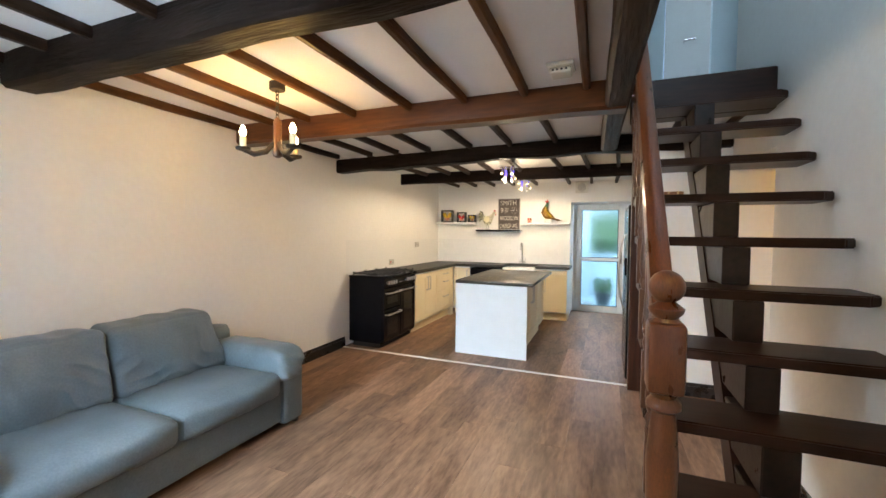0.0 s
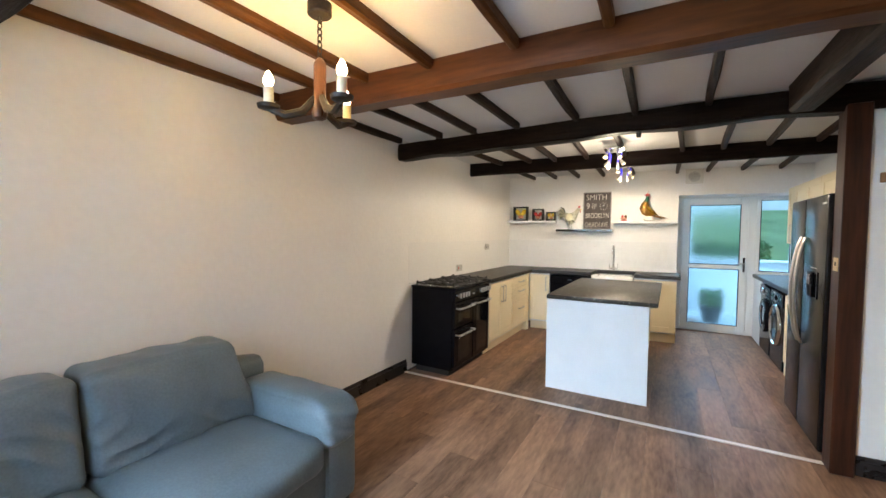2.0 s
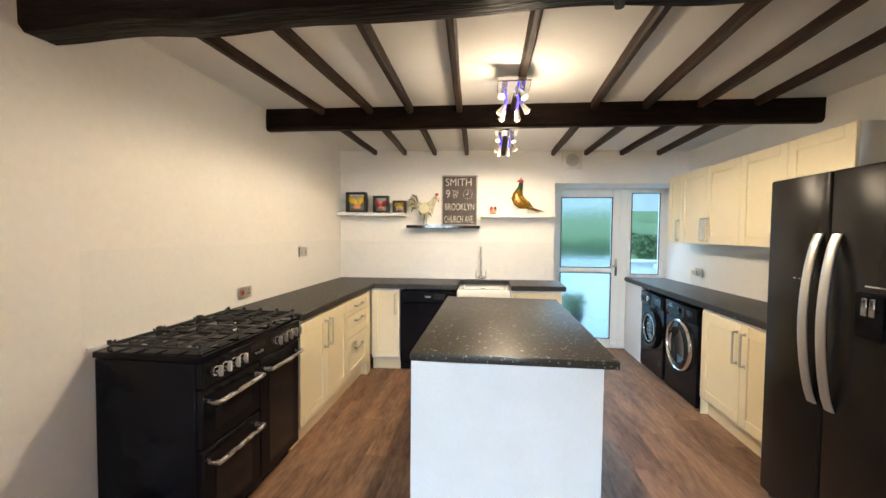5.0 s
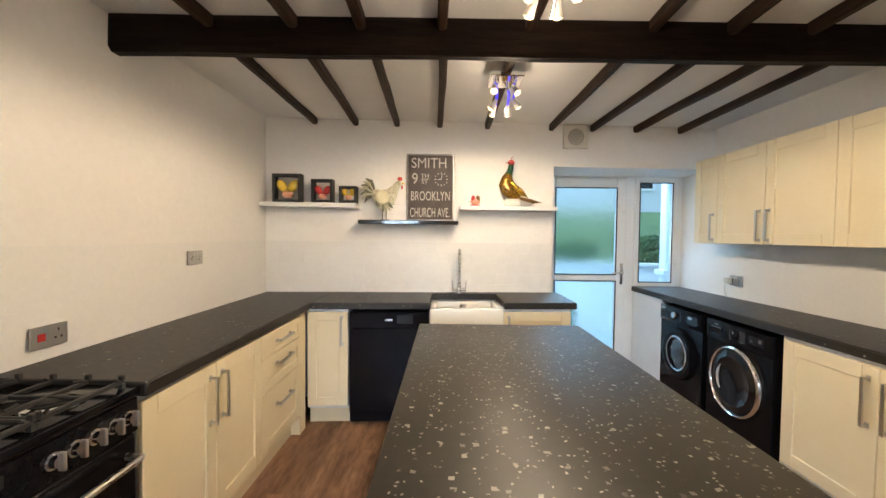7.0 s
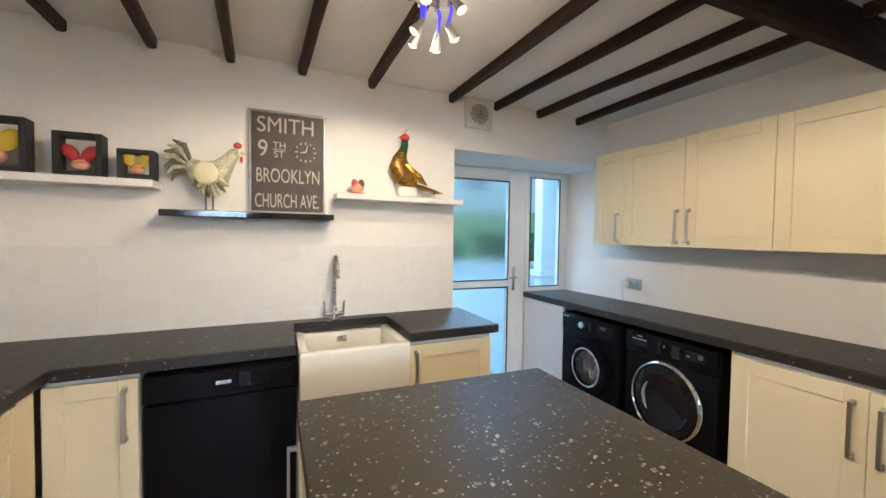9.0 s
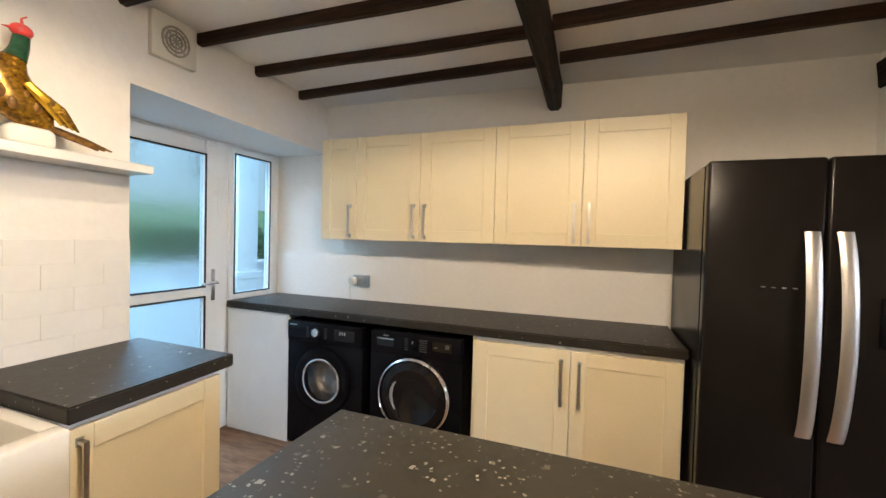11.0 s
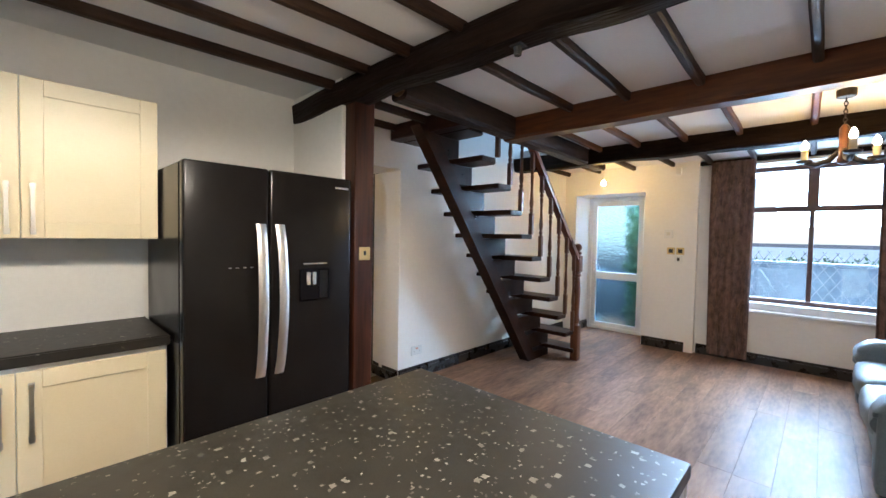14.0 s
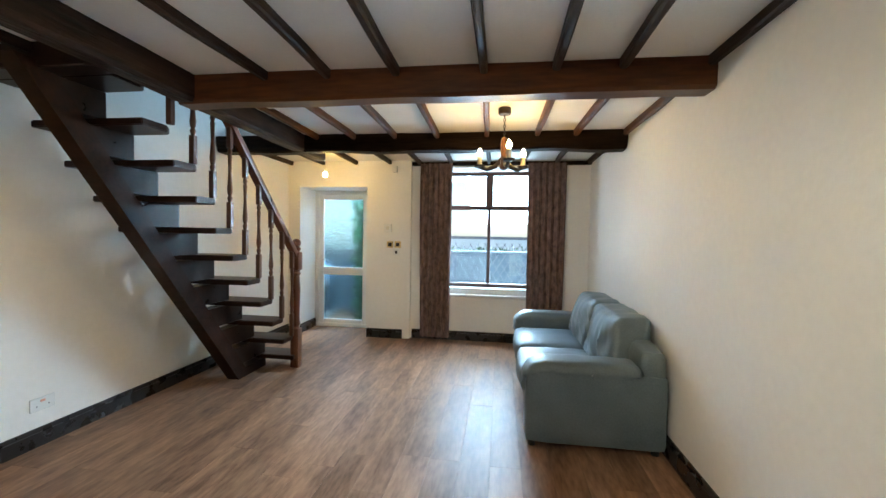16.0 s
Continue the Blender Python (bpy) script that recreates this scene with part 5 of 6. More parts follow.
# ---- bare pendant bulb ----
pb = thing("pendant_bulb", "bare lit bulb on a short flex", "lamp", (0.83, 0.71, 2.45))
part("flex", rod(B(), (0.83, 0.71, 2.235), (0.83, 0.71, 2.449), 0.003, sides=8), "plastic", pb)
part("socket", rod(B(), (0.83, 0.71, 2.20), (0.83, 0.71, 2.24), 0.014), "plastic", pb)
pbb = part("bulb", ball(B(), (0.83, 0.71, 2.168), 0.03, (1, 1, 1.15)), "flame", pb)
pbb.visible_shadow = False

# ---- kitchen spot clusters ----
def spot_cluster(y):
    sp = thing("spot_cluster", "chrome ceiling spot cluster with blue stalks and lit bulbs", "lamp", (-0.57, y, 2.45), "kitchen ceiling lights")
    part("ceiling_plate", box(B(), -0.67, -0.47, y - 0.10, y + 0.10, 2.364, 2.393, 0.006), "chrome", sp)
    for dx, dy, z, tx, ty in ((-0.075, -0.075, 2.285, -0.1, -0.9), (0.06, -0.08, 2.275, 0.6, -0.6), (-0.085, 0.02, 2.215, -0.9, 0.2), (0.085, 0.03, 2.225, 0.9, 0.1), (-0.07, 0.085, 2.195, -0.5, 0.6), (0.03, 0.09, 2.195, 0.1, 0.6)):
        p = Vector((-0.57 + dx, y + dy, z))
        aim = Vector((tx, ty, -1.2)).normalized()
        turn = (-aim).to_track_quat("Z", "Y").to_matrix().to_4x4()
        top = Vector((-0.57 + dx * 0.7, y + dy * 0.7, 2.364))
        neck = p - aim * 0.055
        stalk = part("stalk", tube(B(), [top, (top + neck) / 2 + Vector((0.01, 0, 0.01)), neck], 0.0075, 8), "blue_glass", sp, "blue lit glass stalk")
        part("collar", rod(B(), top - Vector((0, 0, 0.03)), top, 0.011), "chrome", stalk)
        head = part("spot_head", lathe(B(), [(0.008, 0.06), (0.012, 0.055), (0.014, 0.03), (0.022, -0.004), (0.020, -0.004), (0.012, 0.028)], p, 16, turn), "handle", sp)
        bulb = part("bulb", lathe(B(), [(0.002, -0.012), (0.011, -0.009), (0.0185, -0.001), (0.016, 0.008), (0.010, 0.022)], p, 16, turn), "spot", head)
        bulb.visible_shadow = False


for y in (5.5, 6.62):
    spot_cluster(y)

# ---- shelves over the sink and what stands on them ----
def far_box(x0, x1, y0, y1, z0, z1, bev=0.003):
    return lean(box(B(), x0, x1, FARY + y0, FARY + y1, z0, z1, bev))


single("floating_shelf", far_box(-2.47, -1.68, -0.17, -0.001, 1.672, 1.708), "gloss_white", "white floating shelf holding framed toys", "shelf", "wall shelves")
single("floating_shelf", far_box(-0.80, 0.045, -0.17, -0.001, 1.665, 1.70), "gloss_white", "white floating shelf holding a metal pheasant", "shelf", "wall shelves")
single("floating_shelf", far_box(-1.66, -0.815, -0.17, -0.001, 1.535, 1.568), "gloss_black", "black gloss floating shelf below the white ones", "shelf", "wall shelves")


def shadow_box(x0, x1, z1, ear, label, rise=1.0, splay=38):
    z0, ya, yb = 1.709, FARY - 0.15 + lean_y(x0), FARY - 0.07 + lean_y(x0)
    t = thing("shadow_frame", label, "frame", ((x0 + x1) / 2, (ya + yb) / 2, z0), "framed toys")
    bm = B()
    w = 0.022
    box(bm, x0, x0 + w, ya, yb, z0, z1, 0.002)
    box(bm, x1 - w, x1, ya, yb, z0, z1, 0.002)
    box(bm, x0 + w, x1 - w, ya, yb, z0, z0 + w, 0.002)
    box(bm, x0 + w, x1 - w, ya, yb, z1 - w, z1, 0.002)
    part("frame", bm, "black_matt", t)
    s = (x1 - x0) / 0.22
    xm = (x0 + x1) / 2
    body = part("toy_body", ball(B(), (xm, ya + 0.035, z0 + 0.05 * s + 0.012), 0.036 * s, (1.25, 0.8, 0.85)), "pink", t)
    part("toy_cap", ball(B(), (xm, ya + 0.035, z0 + 0.078 * s + 0.012), 0.026 * s, (1.1, 0.7, 0.7)), ear, body)
    for d in (-1, 1):
        bm = ball(B(), (0, 0, 0), 0.05 * s * rise, (0.72, 0.3, 1.05))
        bmesh.ops.transform(bm, matrix=Matrix.Translation((xm + d * 0.045 * s * rise, ya + 0.035, z0 + 0.115 * s * rise + 0.012)) @ pose(0, 0, 0, 0, d * splay, 0), verts=list(bm.verts))
        part("toy_wing", bm, ear, t)


shadow_box(-2.375, -2.135, 1.945, "yellow", "black box frame holding a yellow winged toy")
shadow_box(-2.055, -1.875, 1.905, "red", "black box frame holding a red winged toy")
shadow_box(-1.825, -1.675, 1.85, "yellow", "small black box frame with a yellow toy", 1.2, 14)

# painted metal rooster
rx, ry, rz = -1.455, FARY - 0.09 + lean_y(-1.455), 1.569
ro = thing("rooster_ornament", "cream and green painted metal rooster on thin legs", "ornament", (rx, ry, rz))
bm = B()
tube(bm, [(rx - 0.10, ry, rz + 0.20), (rx - 0.05, ry, rz + 0.155), (rx + 0.01, ry, rz + 0.145), (rx + 0.06, ry, rz + 0.17), (rx + 0.10, ry, rz + 0.22), (rx + 0.13, ry, rz + 0.255), (rx + 0.155, ry, rz + 0.262)], [0.03, 0.062, 0.072, 0.06, 0.036, 0.026, 0.02], 14)
for v in bm.verts:
    v.co.y = ry + (v.co.y - ry) * 0.6
part("body", bm, "rooster", ro)
for k in range(7):
    a = radians(105 + 17 * k)
    bm = tube(B(), [(rx - 0.08, ry, rz + 0.18), (rx - 0.10 + 0.075 * math.cos(a), ry + 0.004 * k, rz + 0.20 + 0.075 * math.sin(a)), (rx - 0.105 + 0.12 * math.cos(a + 0.35), ry + 0.004 * k, rz + 0.20 + 0.11 * math.sin(a + 0.3))], [0.014, 0.017, 0.004], 6)
    part("tail_feather", bm, "rooster" if k % 2 else "feather_dark", ro)
part("wing", ball(B(), (rx - 0.01, ry - 0.044, rz + 0.160), 0.052, (1.2, 0.25, 0.95)), "cream_wing", ro)
for k in range(8):
    a = radians(200 + 20 * k)
    part("skirt_feather", tube(B(), [(rx + 0.01 + 0.05 * math.cos(a), ry - 0.03, rz + 0.15 + 0.045 * math.sin(a)), (rx + 0.012 + 0.078 * math.cos(a), ry - 0.036, rz + 0.142 + 0.068 * math.sin(a)), (rx + 0.02 + 0.092 * math.cos(a), ry - 0.03, rz + 0.135 + 0.082 * math.sin(a))], [0.014, 0.012, 0.002], 6), "rooster" if k % 3 else "feather_dark", ro)
bm = ball(B(), (rx + 0.148, ry, rz + 0.292), 0.018, (1.3, 0.4, 0.8))
ball(bm, (rx + 0.168, ry, rz + 0.232), 0.012, (0.7, 0.5, 1.3))
part("comb", bm, "red", ro)
part("beak", rod(B(), (rx + 0.165, ry, rz + 0.262), (rx + 0.195, ry, rz + 0.255), 0.009, 0.001), "yellow", ro)
bm = B()
for d in (-0.015, 0.02):
    rod(bm, (rx + d, ry, rz), (rx + d, ry, rz + 0.09), 0.004, sides=6)
    box(bm, rx + d - 0.02, rx + d + 0.025, ry - 0.012, ry + 0.012, rz, rz + 0.004)
part("legs", bm, "iron", ro)

ro.scale = (0.92, 1.0, 1.22)

# worn station-style sign with a small clock
sx0, sx1, sz0, sz1 = -1.27, -0.85, 1.569, 2.158
sy = FARY - 0.035 + lean_y(-1.06)
sg = thing("wall_sign", "worn brown metal sign with pale lettering and clock", "sign", (-1.06, sy, sz0))
part("plate", box(B(), sx0 + 0.012, sx1 - 0.012, sy, sy + 0.012, sz0 + 0.012, sz1 - 0.012, 0.002), "sign", sg)
part("rim", frame_ring(B(), sx0, sx1, sz0, sz1, sy - 0.006, sy + 0.018, 0.014, 0.003), "tin", sg)
for text, size, x, z, wd in (("SMITH", 0.125, sx0 + 0.04, 2.035, 0.90), ("9", 0.135, sx0 + 0.045, 1.895, 0.85), ("TH", 0.055, sx0 + 0.125, 1.945, 1.0), ("ST", 0.055, sx0 + 0.13, 1.893, 1.0), ("BROOKLYN", 0.115, sx0 + 0.035, 1.75, 0.575), ("CHURCH AVE.", 0.115, sx0 + 0.03, 1.605, 0.475)):
    writing("lettering", text, size, (x, sy - 0.0015, z), (90, 0, 0), "letters", sg, wd)
part("rule", box(B(), sx0 + 0.125, sx0 + 0.195, sy - 0.0025, sy - 0.0005, 1.936, 1.940), "letters", sg, smooth=False)
cx, cz = -0.965, 1.935
for k in range(12):
    a = 2 * math.pi * k / 12
    rin = 0.05 if k % 3 else 0.043
    part("hour_mark", rod(B(), (cx + rin * math.sin(a), sy - 0.002, cz + rin * math.cos(a)), (cx + 0.06 * math.sin(a), sy - 0.002, cz + 0.06 * math.cos(a)), 0.0035, sides=6), "letters", sg)
for ang, ln in ((15, 0.045), (265, 0.032)):
    a = radians(ang)
    part("clock_hand", rod(B(), (cx, sy - 0.004, cz), (cx + ln * math.sin(a), sy - 0.004, cz + ln * math.cos(a)), 0.0028, 0.001, 6), "gloss_white", sg)

# little red figure and the pheasant
fx, fy = -0.675, FARY - 0.09 + lean_y(-0.675)
fg = thing("small_ornament", "small red and pink winged ornament", "ornament", (fx, fy, 1.701))
part("body", ball(B(), (fx + 0.01, fy, 1.742), 0.034, (1.2, 0.9, 1.0)), "pink", fg)
for d in (-0.022, 0.02):
    part("wing", ball(B(), (fx + 0.012 + d, fy - 0.014, 1.766), 0.025, (0.75, 0.5, 1.1)), "red" if d < 0 else "brown_metal", fg)
part("base", box(B(), fx - 0.035, fx + 0.05, fy - 0.025, fy + 0.025, 1.701, 1.712, 0.003), "red", fg)
part("beak", rod(B(), (fx - 0.02, fy, 1.745), (fx - 0.05, fy, 1.738), 0.008, 0.002), "pink", fg)

px, py, pz = -0.29, FARY - 0.09 + lean_y(-0.29), 1.701
ph = thing("pheasant_ornament", "gold, brown and green metal pheasant ornament", "ornament", (px, py, pz))
px -= 0.05
ph.scale = (1.18, 1.1, 1.0)
bm = tube(B(), [(px + 0.055, py, pz + 0.075), (px + 0.03, py, pz + 0.10), (px - 0.01, py, pz + 0.145), (px - 0.035, py, pz + 0.20), (px - 0.032, py, pz + 0.25), (px - 0.020, py, pz + 0.29)], [0.022, 0.052, 0.066, 0.060, 0.042, 0.027], 16)
for v in bm.verts:
    v.co.y = py + (v.co.y - py) * 0.6
part("body", bm, "pheasant", ph)
part("neck", tube(B(), [(px - 0.020, py, pz + 0.285), (px - 0.008, py, pz + 0.325), (px - 0.004, py, pz + 0.365)], [0.028, 0.022, 0.019], 12), "green", ph, "dark green neck")
part("head", ball(B(), (px - 0.004, py, pz + 0.385), 0.024, (1.1, 0.8, 1.0)), "red", ph)
part("crest", tube(B(), [(px - 0.002, py, pz + 0.402), (px - 0.004, py, pz + 0.425), (px + 0.008, py, pz + 0.438)], [0.004, 0.003, 0.002], 6), "red", ph)
part("beak", rod(B(), (px - 0.024, py, pz + 0.385), (px - 0.046, py, pz + 0.382), 0.007, 0.001), "red", ph)
for k in range(4):
    part("wing_feather", tube(B(), [(px - 0.006 + 0.012 * k, py - 0.036, pz + 0.205 - 0.010 * k), (px + 0.028 + 0.012 * k, py - 0.044, pz + 0.16 - 0.008 * k), (px + 0.075 + 0.014 * k, py - 0.032, pz + 0.09 - 0.004 * k)], [0.012, 0.018, 0.003], 8), "pheasant" if k % 2 else "yellow_metal", ph)
for k in range(4):
    part("breast_feather", ball(B(), (px - 0.06 + 0.026 * k, py - 0.030, pz + 0.165 - 0.03 * (k % 2)), 0.018, (0.7, 0.5, 1.3), 10, 8), "brown_metal", ph)
part("base", soft_box(B(), px - 0.045, px + 0.07, py - 0.03, py + 0.03, pz, pz + 0.07, 0.02, (0, 0, 0), 0.004, 6), "ceramic", ph, "pale rough base")
for k in range(3):
    part("tail_feather", tube(B(), [(px + 0.06, py, pz + 0.078), (px + 0.15, py - 0.01 * k, pz + 0.058 - 0.008 * k), (px + 0.225 - 0.03 * k, py - 0.02 * k, pz + 0.036 - 0.006 * k)], [0.014, 0.010, 0.003], 6), "brown_metal", ph)

# extractor fan
ey = FARY + lean_y(0.235) - 0.001
ef = thing("extractor_fan", "square off-white wall extractor fan with round grille", "fan", (0.235, ey, 2.34))
part("housing", box(B(), 0.125, 0.345, ey - 0.035, ey, 2.235, 2.445, 0.006, 2), "plastic", ef)
for r in (0.03, 0.048, 0.066):
    part("grille_ring", tube(B(), [(0.235 + r * math.cos(a), ey - 0.038, 2.335 + r * math.sin(a)) for a in [2 * math.pi * j / 24 for j in range(25)]], 0.005, 6), "tin", ef)
for k in range(4):
    a = math.pi * k / 4
    part("grille_bar", rod(B(), (0.235 - 0.066 * math.cos(a), ey - 0.038, 2.335 - 0.066 * math.sin(a)), (0.235 + 0.066 * math.cos(a), ey - 0.038, 2.335 + 0.066 * math.sin(a)), 0.003, sides=6), "tin", ef)

# smoke alarm
sm = thing("smoke_alarm", "off-white square smoke alarm on the ceiling", "alarm", (0.39, 2.62, 2.449))
part("base", box(B(), 0.315, 0.465, 2.545, 2.695, 2.425, 2.449, 0.008, 2), "plastic", sm)
part("cover", box(B(), 0.33, 0.45, 2.56, 2.68, 2.392, 2.4245, 0.014, 3), "plastic", sm)
for k in range(4):
    part("vent_slot", box(B(), 0.345 + 0.024 * k, 0.357 + 0.024 * k, 2.5575, 2.5602, 2.402, 2.412), "black_matt", sm, smooth=False)


# ---- sockets, switches, rails of hooks ----
def plate_x(name, label, x, sign, y, z, w, h, mat, holes, hole_mat="black_matt"):
    t = thing(name, label, "socket" if "socket" in name else "switch", (x, y, z))
    pl = part("plate", box(B(), *sorted((x, x + sign * 0.009)), y - w / 2, y + w / 2, z - h / 2, z + h / 2, 0.002), mat, t)
    for dy, dz, sw, sh, m in holes:
        part("insert", box(B(), *sorted((x + sign * 0.009, x + sign * 0.0115)), y + dy - sw / 2, y + dy + sw / 2, z + dz - sh / 2, z + dz + sh / 2, 0.0008), m, pl)
    return t


S2 = [(-0.036, -0.012, 0.007, 0.007, "black_matt"), (-0.03, 0.006, 0.004, 0.01, "black_matt"), (-0.042, -0.004, 0.005, 0.008, "black_matt"), (0.036, -0.012, 0.007, 0.007, "black_matt"), (0.042, 0.006, 0.004, 0.01, "black_matt"), (-0.012, 0.022, 0.012, 0.018, "plastic"), (0.012, 0.022, 0.012, 0.018, "plastic")]
plate_x("wall_socket", "brushed steel double socket on the tiles", LX + 0.011, 1, 6.652, 1.287, 0.146, 0.086, "handle", S2)
plate_x("cooker_switch_socket", "brushed steel cooker switch with red rocker", LX + 0.011, 1, 5.736, 1.028, 0.146, 0.086, "handle", [(-0.035, 0, 0.03, 0.03, "red"), (0.02, -0.01, 0.008, 0.008, "black_matt"), (0.045, -0.01, 0.008, 0.008, "black_matt"), (0.033, 0.02, 0.005, 0.012, "black_matt")])
xs = 1.536
s3 = plate_x("wall_socket", "brushed steel double socket with a plug in it", xs - 0.012, -1, 7.55, 1.088, 0.146, 0.086, "handle", [(-dy, dz, a, b, m) for dy, dz, a, b, m in S2])
bm = box(B(), xs - 0.065, xs - 0.022, 7.585, 7.64, 1.06, 1.11, 0.008, 2)
tube(bm, [(xs - 0.05, 7.62, 1.065), (xs - 0.055, 7.63, 1.03), (xs - 0.05, 7.625, 0.97), (xs - 0.035, 7.62, 0.937)], 0.004, 6)
part("plug", bm, "plastic", s3, "white plug and flex")
plate_x("wall_socket", "white double socket low on the stair wall", 1.669, -1, 3.22, 0.28, 0.146, 0.086, "gloss_white", [(-0.036, -0.012, 0.007, 0.007, "black_matt"), (0.036, -0.012, 0.007, 0.007, "black_matt"), (0, 0.02, 0.03, 0.016, "pink")])
sw = plate_x("post_switch", "small brass key switch on the post", 0.879, -1, 4.43, 1.32, 0.085, 0.085, "brass", [(0, 0.004, 0.018, 0.026, "black_matt")])


def plate_y(name, label, cat, x, y, z, w, h, d, mat, holes):
    t = thing(name, label, cat, (x, y, z))
    pl = part("plate", box(B(), x - w / 2, x + w / 2, y, y + d, z - h / 2, z + h / 2, 0.003), mat, t)
    for dx, dz, a, b, m in holes:
        part("insert", box(B(), x + dx - a / 2, x + dx + a / 2, y + d, y + d + 0.003, z + dz - b / 2, z + dz + b / 2, 0.001), m, pl)


plate_y("thermostat", "small white room thermostat", "thermostat", 0.195, FR + 0.001, 1.525, 0.10, 0.115, 0.03, "gloss_white", [(0, 0, 0.045, 0.045, "plastic")])
plate_y("light_switch", "brass and black light switch by the street door", "switch", 0.165, FR + 0.001, 1.30, 0.09, 0.09, 0.01, "brass", [(0, 0, 0.05, 0.05, "black_matt")])
plate_y("light_switch", "brass and black light switch by the street door", "switch", 0.055, FR + 0.001, 1.30, 0.09, 0.09, 0.01, "brass", [(0, 0, 0.05, 0.05, "black_matt")])
plate_y("light_switch", "white switch below the brass pair", "switch", 0.075, FR + 0.001, 1.195, 0.085, 0.085, 0.01, "gloss_white", [(0, 0, 0.03, 0.045, "black_matt")])
plate_y("wall_sensor", "white alarm sensor high on the street wall", "sensor", 0.10, FR + 0.001, 2.33, 0.06, 0.085, 0.045, "gloss_white", [])
hk = thing("coat_rack", "short oak rail with brass coat hooks", "coat rack", (1.17, 4.42, 1.85))
part("rail", box(B(), 1.05, 1.30, 4.416, 4.434, 1.825, 1.885, 0.004), "hook_wood", hk)
for x in (1.10, 1.175, 1.25):
    part("hook", tube(B(), [(x, 4.416, 1.87), (x, 4.385, 1.862), (x, 4.375, 1.88)], 0.006, 6), "brass", hk)
    part("hook", tube(B(), [(x, 4.416, 1.845), (x, 4.395, 1.832), (x, 4.385, 1.842)], 0.005, 6), "brass", hk)
part("trim", rod(B(), (0.657, 4.345, 2.36), (0.657, 4.325, 2.36), 0.06, 0.055, 14), "hook_wood", post, "pale sawn log end")

# ---- back room: stone wall with a lamp ----
rng = random.Random(9)
sw_ = structure("wall_stone", box(B(), 2.1, 4.3, 2.3, 2.4, 0, 2.449), "stone", "bare stone wall in the back room")
z = 0.0
while z < 2.4:
    hgt = rng.uniform(0.14, 0.24)
    y = 2.2
    while y < 4.25:
        w = rng.uniform(0.2, 0.45)
        bm = box(B(), y + 0.008, min(4.29, y + w) - 0.008, 2.401, 2.465, z + 0.008, min(2.44, z + hgt) - 0.008, 0.012)
        ob = finish("stone_block", bm, "stone")
        ob.parent = sw_
        y += w
    z += hgt
bl = thing("pendant_lamp", "small lit warm pendant lamp in the back room", "lamp", (3.0, 2.98, 2.45))
part("flex", rod(B(), (3.0, 2.98, 2.15), (3.0, 2.98, 2.449), 0.004), "iron", bl)
lb = part("bulb", ball(B(), (3.0, 2.98, 2.12), 0.035), "flame", bl)
lb.visible_shadow = False

# ---- white glazed tiles ----
def tile_field(name, label, origin, along, cols, rows, turn, tw=0.2, th=0.094, depth=0.0024):
    o, d = Vector(origin), Vector(along).normalized()
    nrm = Vector((-math.sin(turn), math.cos(turn), 0))
    bed = B()
    a, b = o, o + d * (cols * tw)
    prism(bed, [(a.x, a.y), (b.x, b.y), (b.x - nrm.x * 0.004, b.y - nrm.y * 0.004), (a.x - nrm.x * 0.004, a.y - nrm.y * 0.004)], o.z, o.z + rows * th)
    wallp = structure(name, bed, "grout", label)
    for full, half in ((tile_mesh(tw, th, depth), tile_mesh(tw / 2, th, depth)),):
        for r in range(rows):
            z = o.z + th * (r + 0.5)
            if r % 2 == 0:
                for c in range(cols):
                    p = o + d * (tw * (c + 0.5))
                    piece("tile", full, wallp, (p.x - nrm.x * 0.004, p.y - nrm.y * 0.004, z), turn)
            else:
                for c in range(cols - 1):
                    p = o + d * (tw * (c + 1))
                    piece("tile", full, wallp, (p.x - nrm.x * 0.004, p.y - nrm.y * 0.004, z), turn)
                for s in (tw * 0.25, cols * tw - tw * 0.25):
                    p = o + d * s
                    piece("tile", half, wallp, (p.x - nrm.x * 0.004, p.y - nrm.y * 0.004, z), turn)


def tile_mesh(w, h, d):
    bm = box(B(), -w / 2 + 0.0004, w / 2 - 0.0004, -d, 0.0, -h / 2 + 0.0004, h / 2 - 0.0004, 0.0006)
    me = bpy.data.meshes.new("tile")
    bm.to_mesh(me)
    bm.free()
    me.materials.append(M["tile"])
    return me


tilt = math.atan(0.063)
tile_field("tiles_far", "white glazed brick tiles behind the sink", (LX + 0.012, far_y(LX) - 0.001, 0.912), (1, 0.063, 0), 12, 5, tilt, 0.211)
tile_field("tiles_left", "white glazed brick tiles above the cooker", (LX + 0.001, 7.655, 0.912), (0, -1, 0), 15, 5, -math.pi / 2, 0.206)
tile_field("tiles_right", "white glazed brick tiles under the wall cupboards", (1.609, 5.47, 0.912), (-0.13 / 4.37, 1, 0), 14, 4, math.pi / 2 + 0.0297, 0.206)

# ---- iron stub under the crooked beam ----
stub = thing("iron_stub", "short black iron stub under the hewn beam", "fitting", (-0.278, 4.45, 2.29))
part("plate", box(B(), -0.308, -0.248, 4.425, 4.475, 2.280, 2.306, 0.003), "black_matt", stub)
part("stub", rod(B(), (-0.278, 4.45, 2.243), (-0.278, 4.45, 2.281), 0.016, 0.02), "black_matt", stub)

# ---- outdoors ----
structure("ground", box(B(), -400, 400, -400, 400, -0.30, -0.12), "asphalt", "ground round the house")
structure("pavement", box(B(), -6, 6, -5.0, -0.56, -0.119, -0.06), "stone", "paved forecourt before the house")


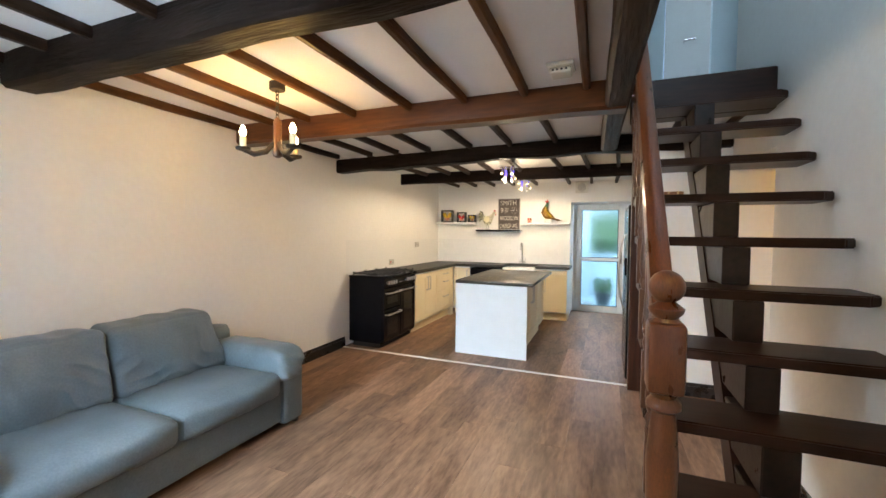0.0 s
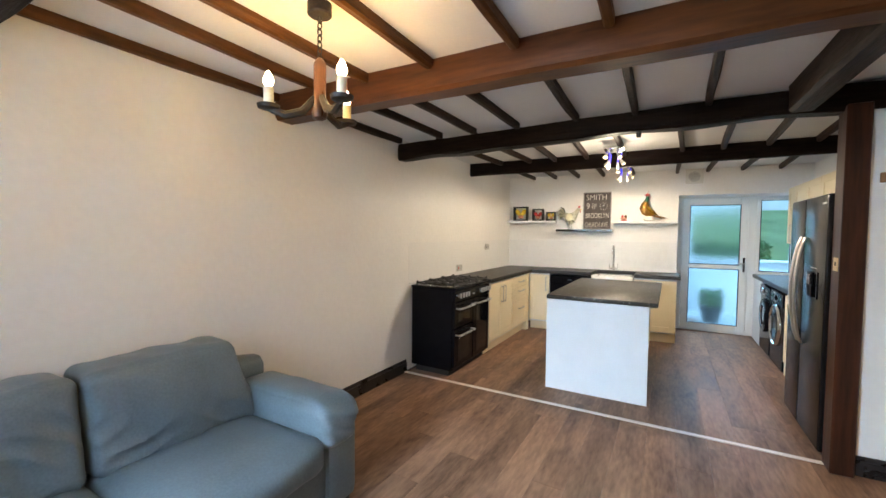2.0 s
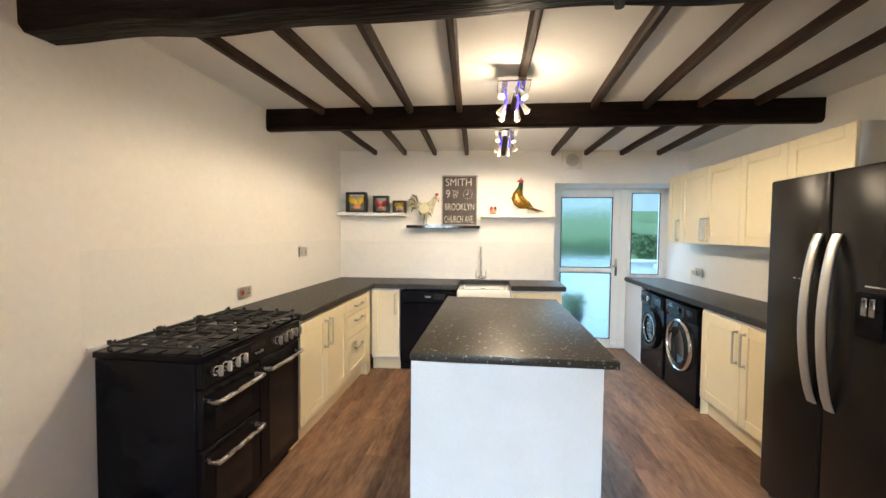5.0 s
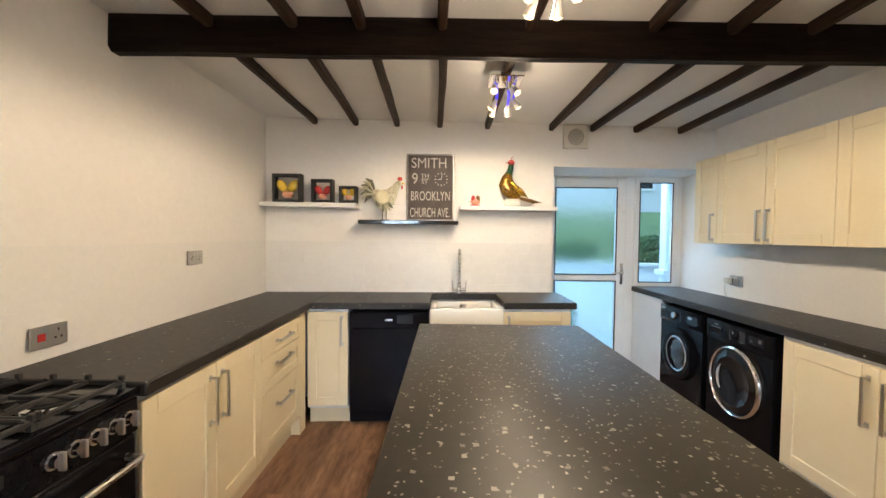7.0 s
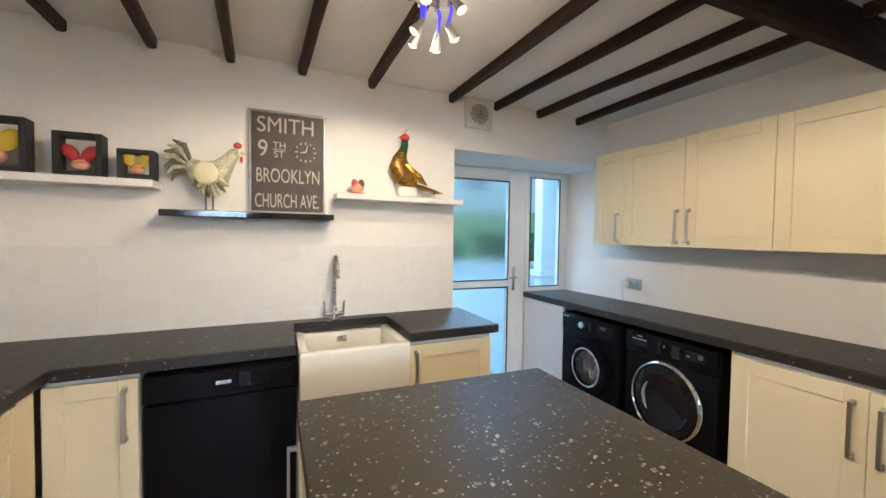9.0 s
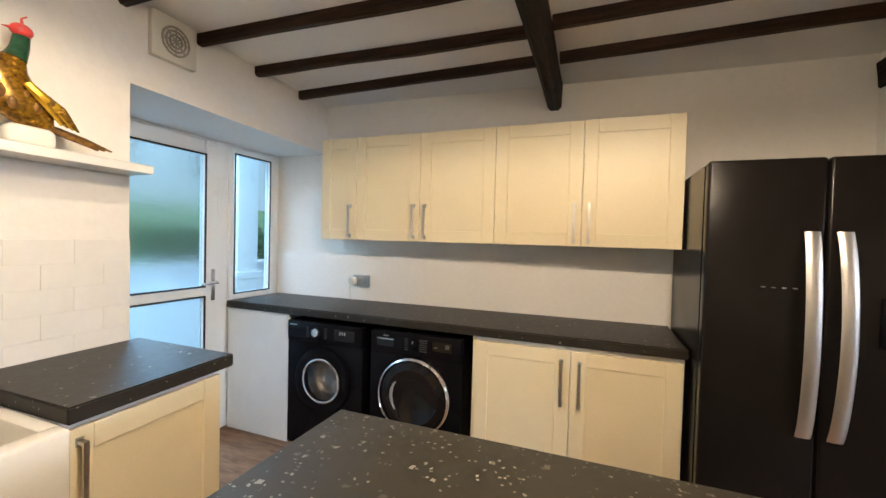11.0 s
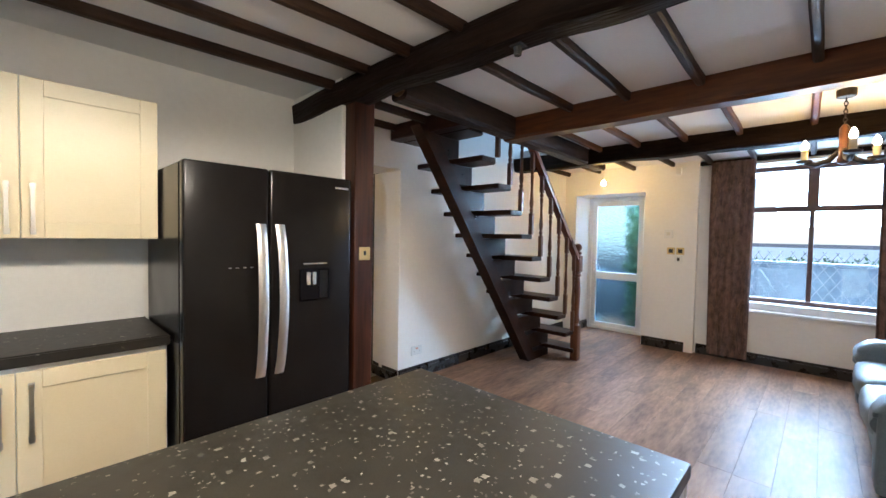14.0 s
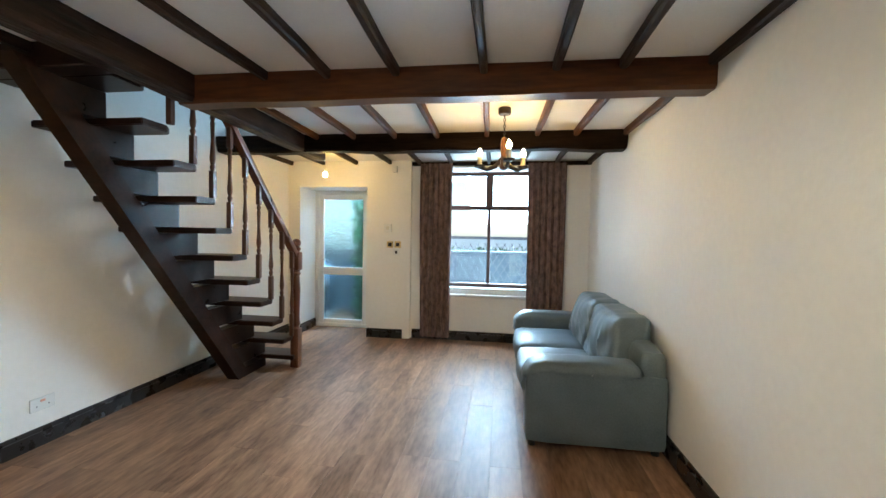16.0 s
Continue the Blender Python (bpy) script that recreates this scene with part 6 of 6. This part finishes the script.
def leaf_cloud(bm, x0, x1, y0, y1, z0, z1, count, size, rng):
    for _ in range(count):
        c = Vector((rng.uniform(x0, x1), rng.uniform(y0, y1), z0 + (z1 - z0) * rng.random() ** 0.8))
        c.z += 0.12 * noise.noise(c * 1.3)
        a = Vector((rng.uniform(-1, 1), rng.uniform(-1, 1), rng.uniform(-1, 1))).normalized() * size * rng.uniform(0.6, 1.3)
        b = a.cross(Vector((rng.uniform(-1, 1), rng.uniform(-1, 1), rng.uniform(-1, 1)))).normalized() * size * 0.45
        vs = [bm.verts.new(c - a), bm.verts.new(c + b), bm.verts.new(c + a), bm.verts.new(c - b)]
        bm.faces.new(vs)
    return bm


rng = random.Random(21)
# street side: low stone wall, hedge and lawn beyond it
gw = structure("garden_wall", box(B(), -7, 5, -4.3, -4.05, -0.119, 1.0), "wall_grey", "low grey stone wall along the street")
structure("wall_coping", box(B(), -7, 5, -4.36, -3.99, 1.001, 1.07, 0.01), "wall_grey", "grey coping on the street wall")
hedge = single("hedge", leaf_cloud(B(), -9, 6, -8.5, -7.5, 0.2, 1.05, 4000, 0.06, rng), "leaf", "green hedge across the street", "hedge", smooth=False)
tagged(hedge, kind="stuff")
structure("field", box(B(), -60, 60, -90, -9.0, -0.119, 0.4), "far_field", "grass field across the street, distance haze put into its colour")
pb_ = thing("post_box", "weathered red roadside post box", "post box", (0.6, -5.0, -0.06))
part("body", lathe(B(), [(0.2, -0.06), (0.2, 1.35), (0.23, 1.37), (0.22, 1.42), (0.1, 1.5)], (0.35, -6.0, -0.06)), "red_far", pb_)
# glazed porch outside the street door
bm = B()
box(bm, 0.15, 0.25, -1.75, -0.56, -0.06, 2.5)
box(bm, 1.85, 1.95, -1.75, -0.56, -0.06, 0.9)
box(bm, 0.25, 1.95, -1.75, -1.65, -0.06, 0.75)
box(bm, 0.25, 0.75, -1.75, -1.65, 0.75, 2.5)
structure("porch_wall", bm, "wall_grey", "grey stone walls of the front porch")
ivy = single("climber", leaf_cloud(B(), 0.45, 1.1, -1.55, -0.9, -0.05, 2.2, 2600, 0.07, rng), "leaf", "dark climbing plant inside the porch", "plant", smooth=False)
tagged(ivy, kind="stuff")
# kitchen side: patio, white wall, planted pot, bank of lawn and shrubs
structure("patio", box(B(), -3, 4, 8.63, 11.4, -0.119, -0.05), "paving", "pale stone patio behind the kitchen")
structure("garden_wall_rear", box(B(), -3, 6, 10.6, 10.8, -0.05, 0.98), "render_wall", "white rendered wall behind the patio")
structure("wall_coping_rear", box(B(), -3, 6, 10.56, 10.84, 0.981, 1.03, 0.01), "render_wall", "pale coping on the patio wall")
structure("outbuilding_wall", box(B(), -3, 0.30, 10.3, 10.55, -0.05, 2.7), "render_wall", "white rendered outbuilding wall beside the patio")
bm = B()
prism_x(bm, [(10.9, -0.1), (10.9, 0.95), (16.0, 2.0), (19.0, 2.4), (19.0, -0.1)], -14, 16)
structure("lawn_bank", bm, "lawn", "rising green lawn behind the house", smooth=False)
shr = single("shrubs", leaf_cloud(B(), 0.4, 1.7, 10.95, 11.8, 0.95, 1.32, 1500, 0.06, rng), "leaf", "loose dark green shrubs on the bank", "shrub", smooth=False)
tagged(shr, kind="stuff")
shr2 = single("shrubs", leaf_cloud(B(), 2.2, 5.0, 10.9, 11.8, 0.95, 1.5, 4200, 0.05, rng), "leaf", "green bushes along the patio wall", "shrub", smooth=False)
tagged(shr2, kind="stuff")
nb = thing("neighbour_house", "pale rendered house above the lawn", "house", (3.0, 19.5, 2.0))
part("wall", box(B(), -9, 13, 19.2, 19.5, 1.5, 6.2), "render_wall", nb, smooth=False)
part("roof", prism_x(B(), [(18.9, 6.15), (18.9, 6.25), (22.5, 8.6), (22.5, 8.5)], -9.3, 13.3), "wall_grey", nb, smooth=False)
for x in (-5.0, -1.5, 2.0, 5.5, 9.0):
    win = part("window", frame_ring(B(), x, x + 1.3, 3.2, 4.5, 19.12, 19.19, 0.08), "upvc", nb, smooth=False)
    part("pane", box(B(), x + 0.08, x + 1.22, 19.16, 19.185, 3.28, 4.42), "dark_glass", win, smooth=False)
pt = thing("plant_pot", "grey round pot with a dark plant", "plant pot", (0.62, 9.5, -0.05))
part("pot", lathe(B(), [(0.11, -0.05), (0.17, 0.22), (0.18, 0.24), (0.15, 0.24)], (0.62, 9.5, 0)), "pot", pt)
part("plant", leaf_cloud(B(), 0.45, 0.79, 9.35, 9.65, 0.24, 0.55, 250, 0.05, rng), "leaf", pt, smooth=False)
bm = box(B(), 1.78, 2.04, 9.12, 9.27, -0.05, 2.45, 0.012)
box(bm, 1.74, 2.08, 9.08, 9.31, 0.98, 1.05, 0.008)
box(bm, 1.70, 2.12, 8.63, 9.35, 2.451, 2.60, 0.008)
structure("lean_to_frame", bm, "upvc", "white panelled post and beam of a lean-to beside the door")

# ---- laminate floor, plank by plank ----
fl = structure("floor", box(B(), LX, 1.67, -0.45, 8.40, -0.06, -0.006), "underlay", "warm brown oak laminate floor")
ext = structure("floor_opening", box(B(), 1.671, 2.0, 3.40, 4.50, -0.06, -0.006), "underlay", "floor in the deep opening")
LEN, WID = 1.285, 0.192
bm = box(B(), -WID / 2 + 0.0003, WID / 2 - 0.0003, -LEN / 2 + 0.0003, LEN / 2 - 0.0003, -0.0058, 0.0, 0.0008)
plank_mesh = bpy.data.meshes.new("plank")
bm.to_mesh(plank_mesh)
bm.free()
plank_mesh.materials.append(M["plank"])
cols = int((1.70 - LX) / WID) + 1
rng = random.Random(4)
for c in range(cols):
    x = LX + 0.03 + WID * (c + 0.5)
    if x > 1.75:
        continue
    y = -0.5 - rng.random() * LEN + LEN / 2
    while y - LEN / 2 < 8.45:
        if y + LEN / 2 > -0.45:
            piece("plank", plank_mesh, fl, (x, y, 0), math.pi if rng.random() < 0.5 else 0.0)
        y += LEN
bm = box(B(), LX + 0.02, 0.88, 4.465, 4.505, 0.0005, 0.008, 0.003)
structure("threshold_strip", bm, "strip", "pale wooden joint strip between the floors")
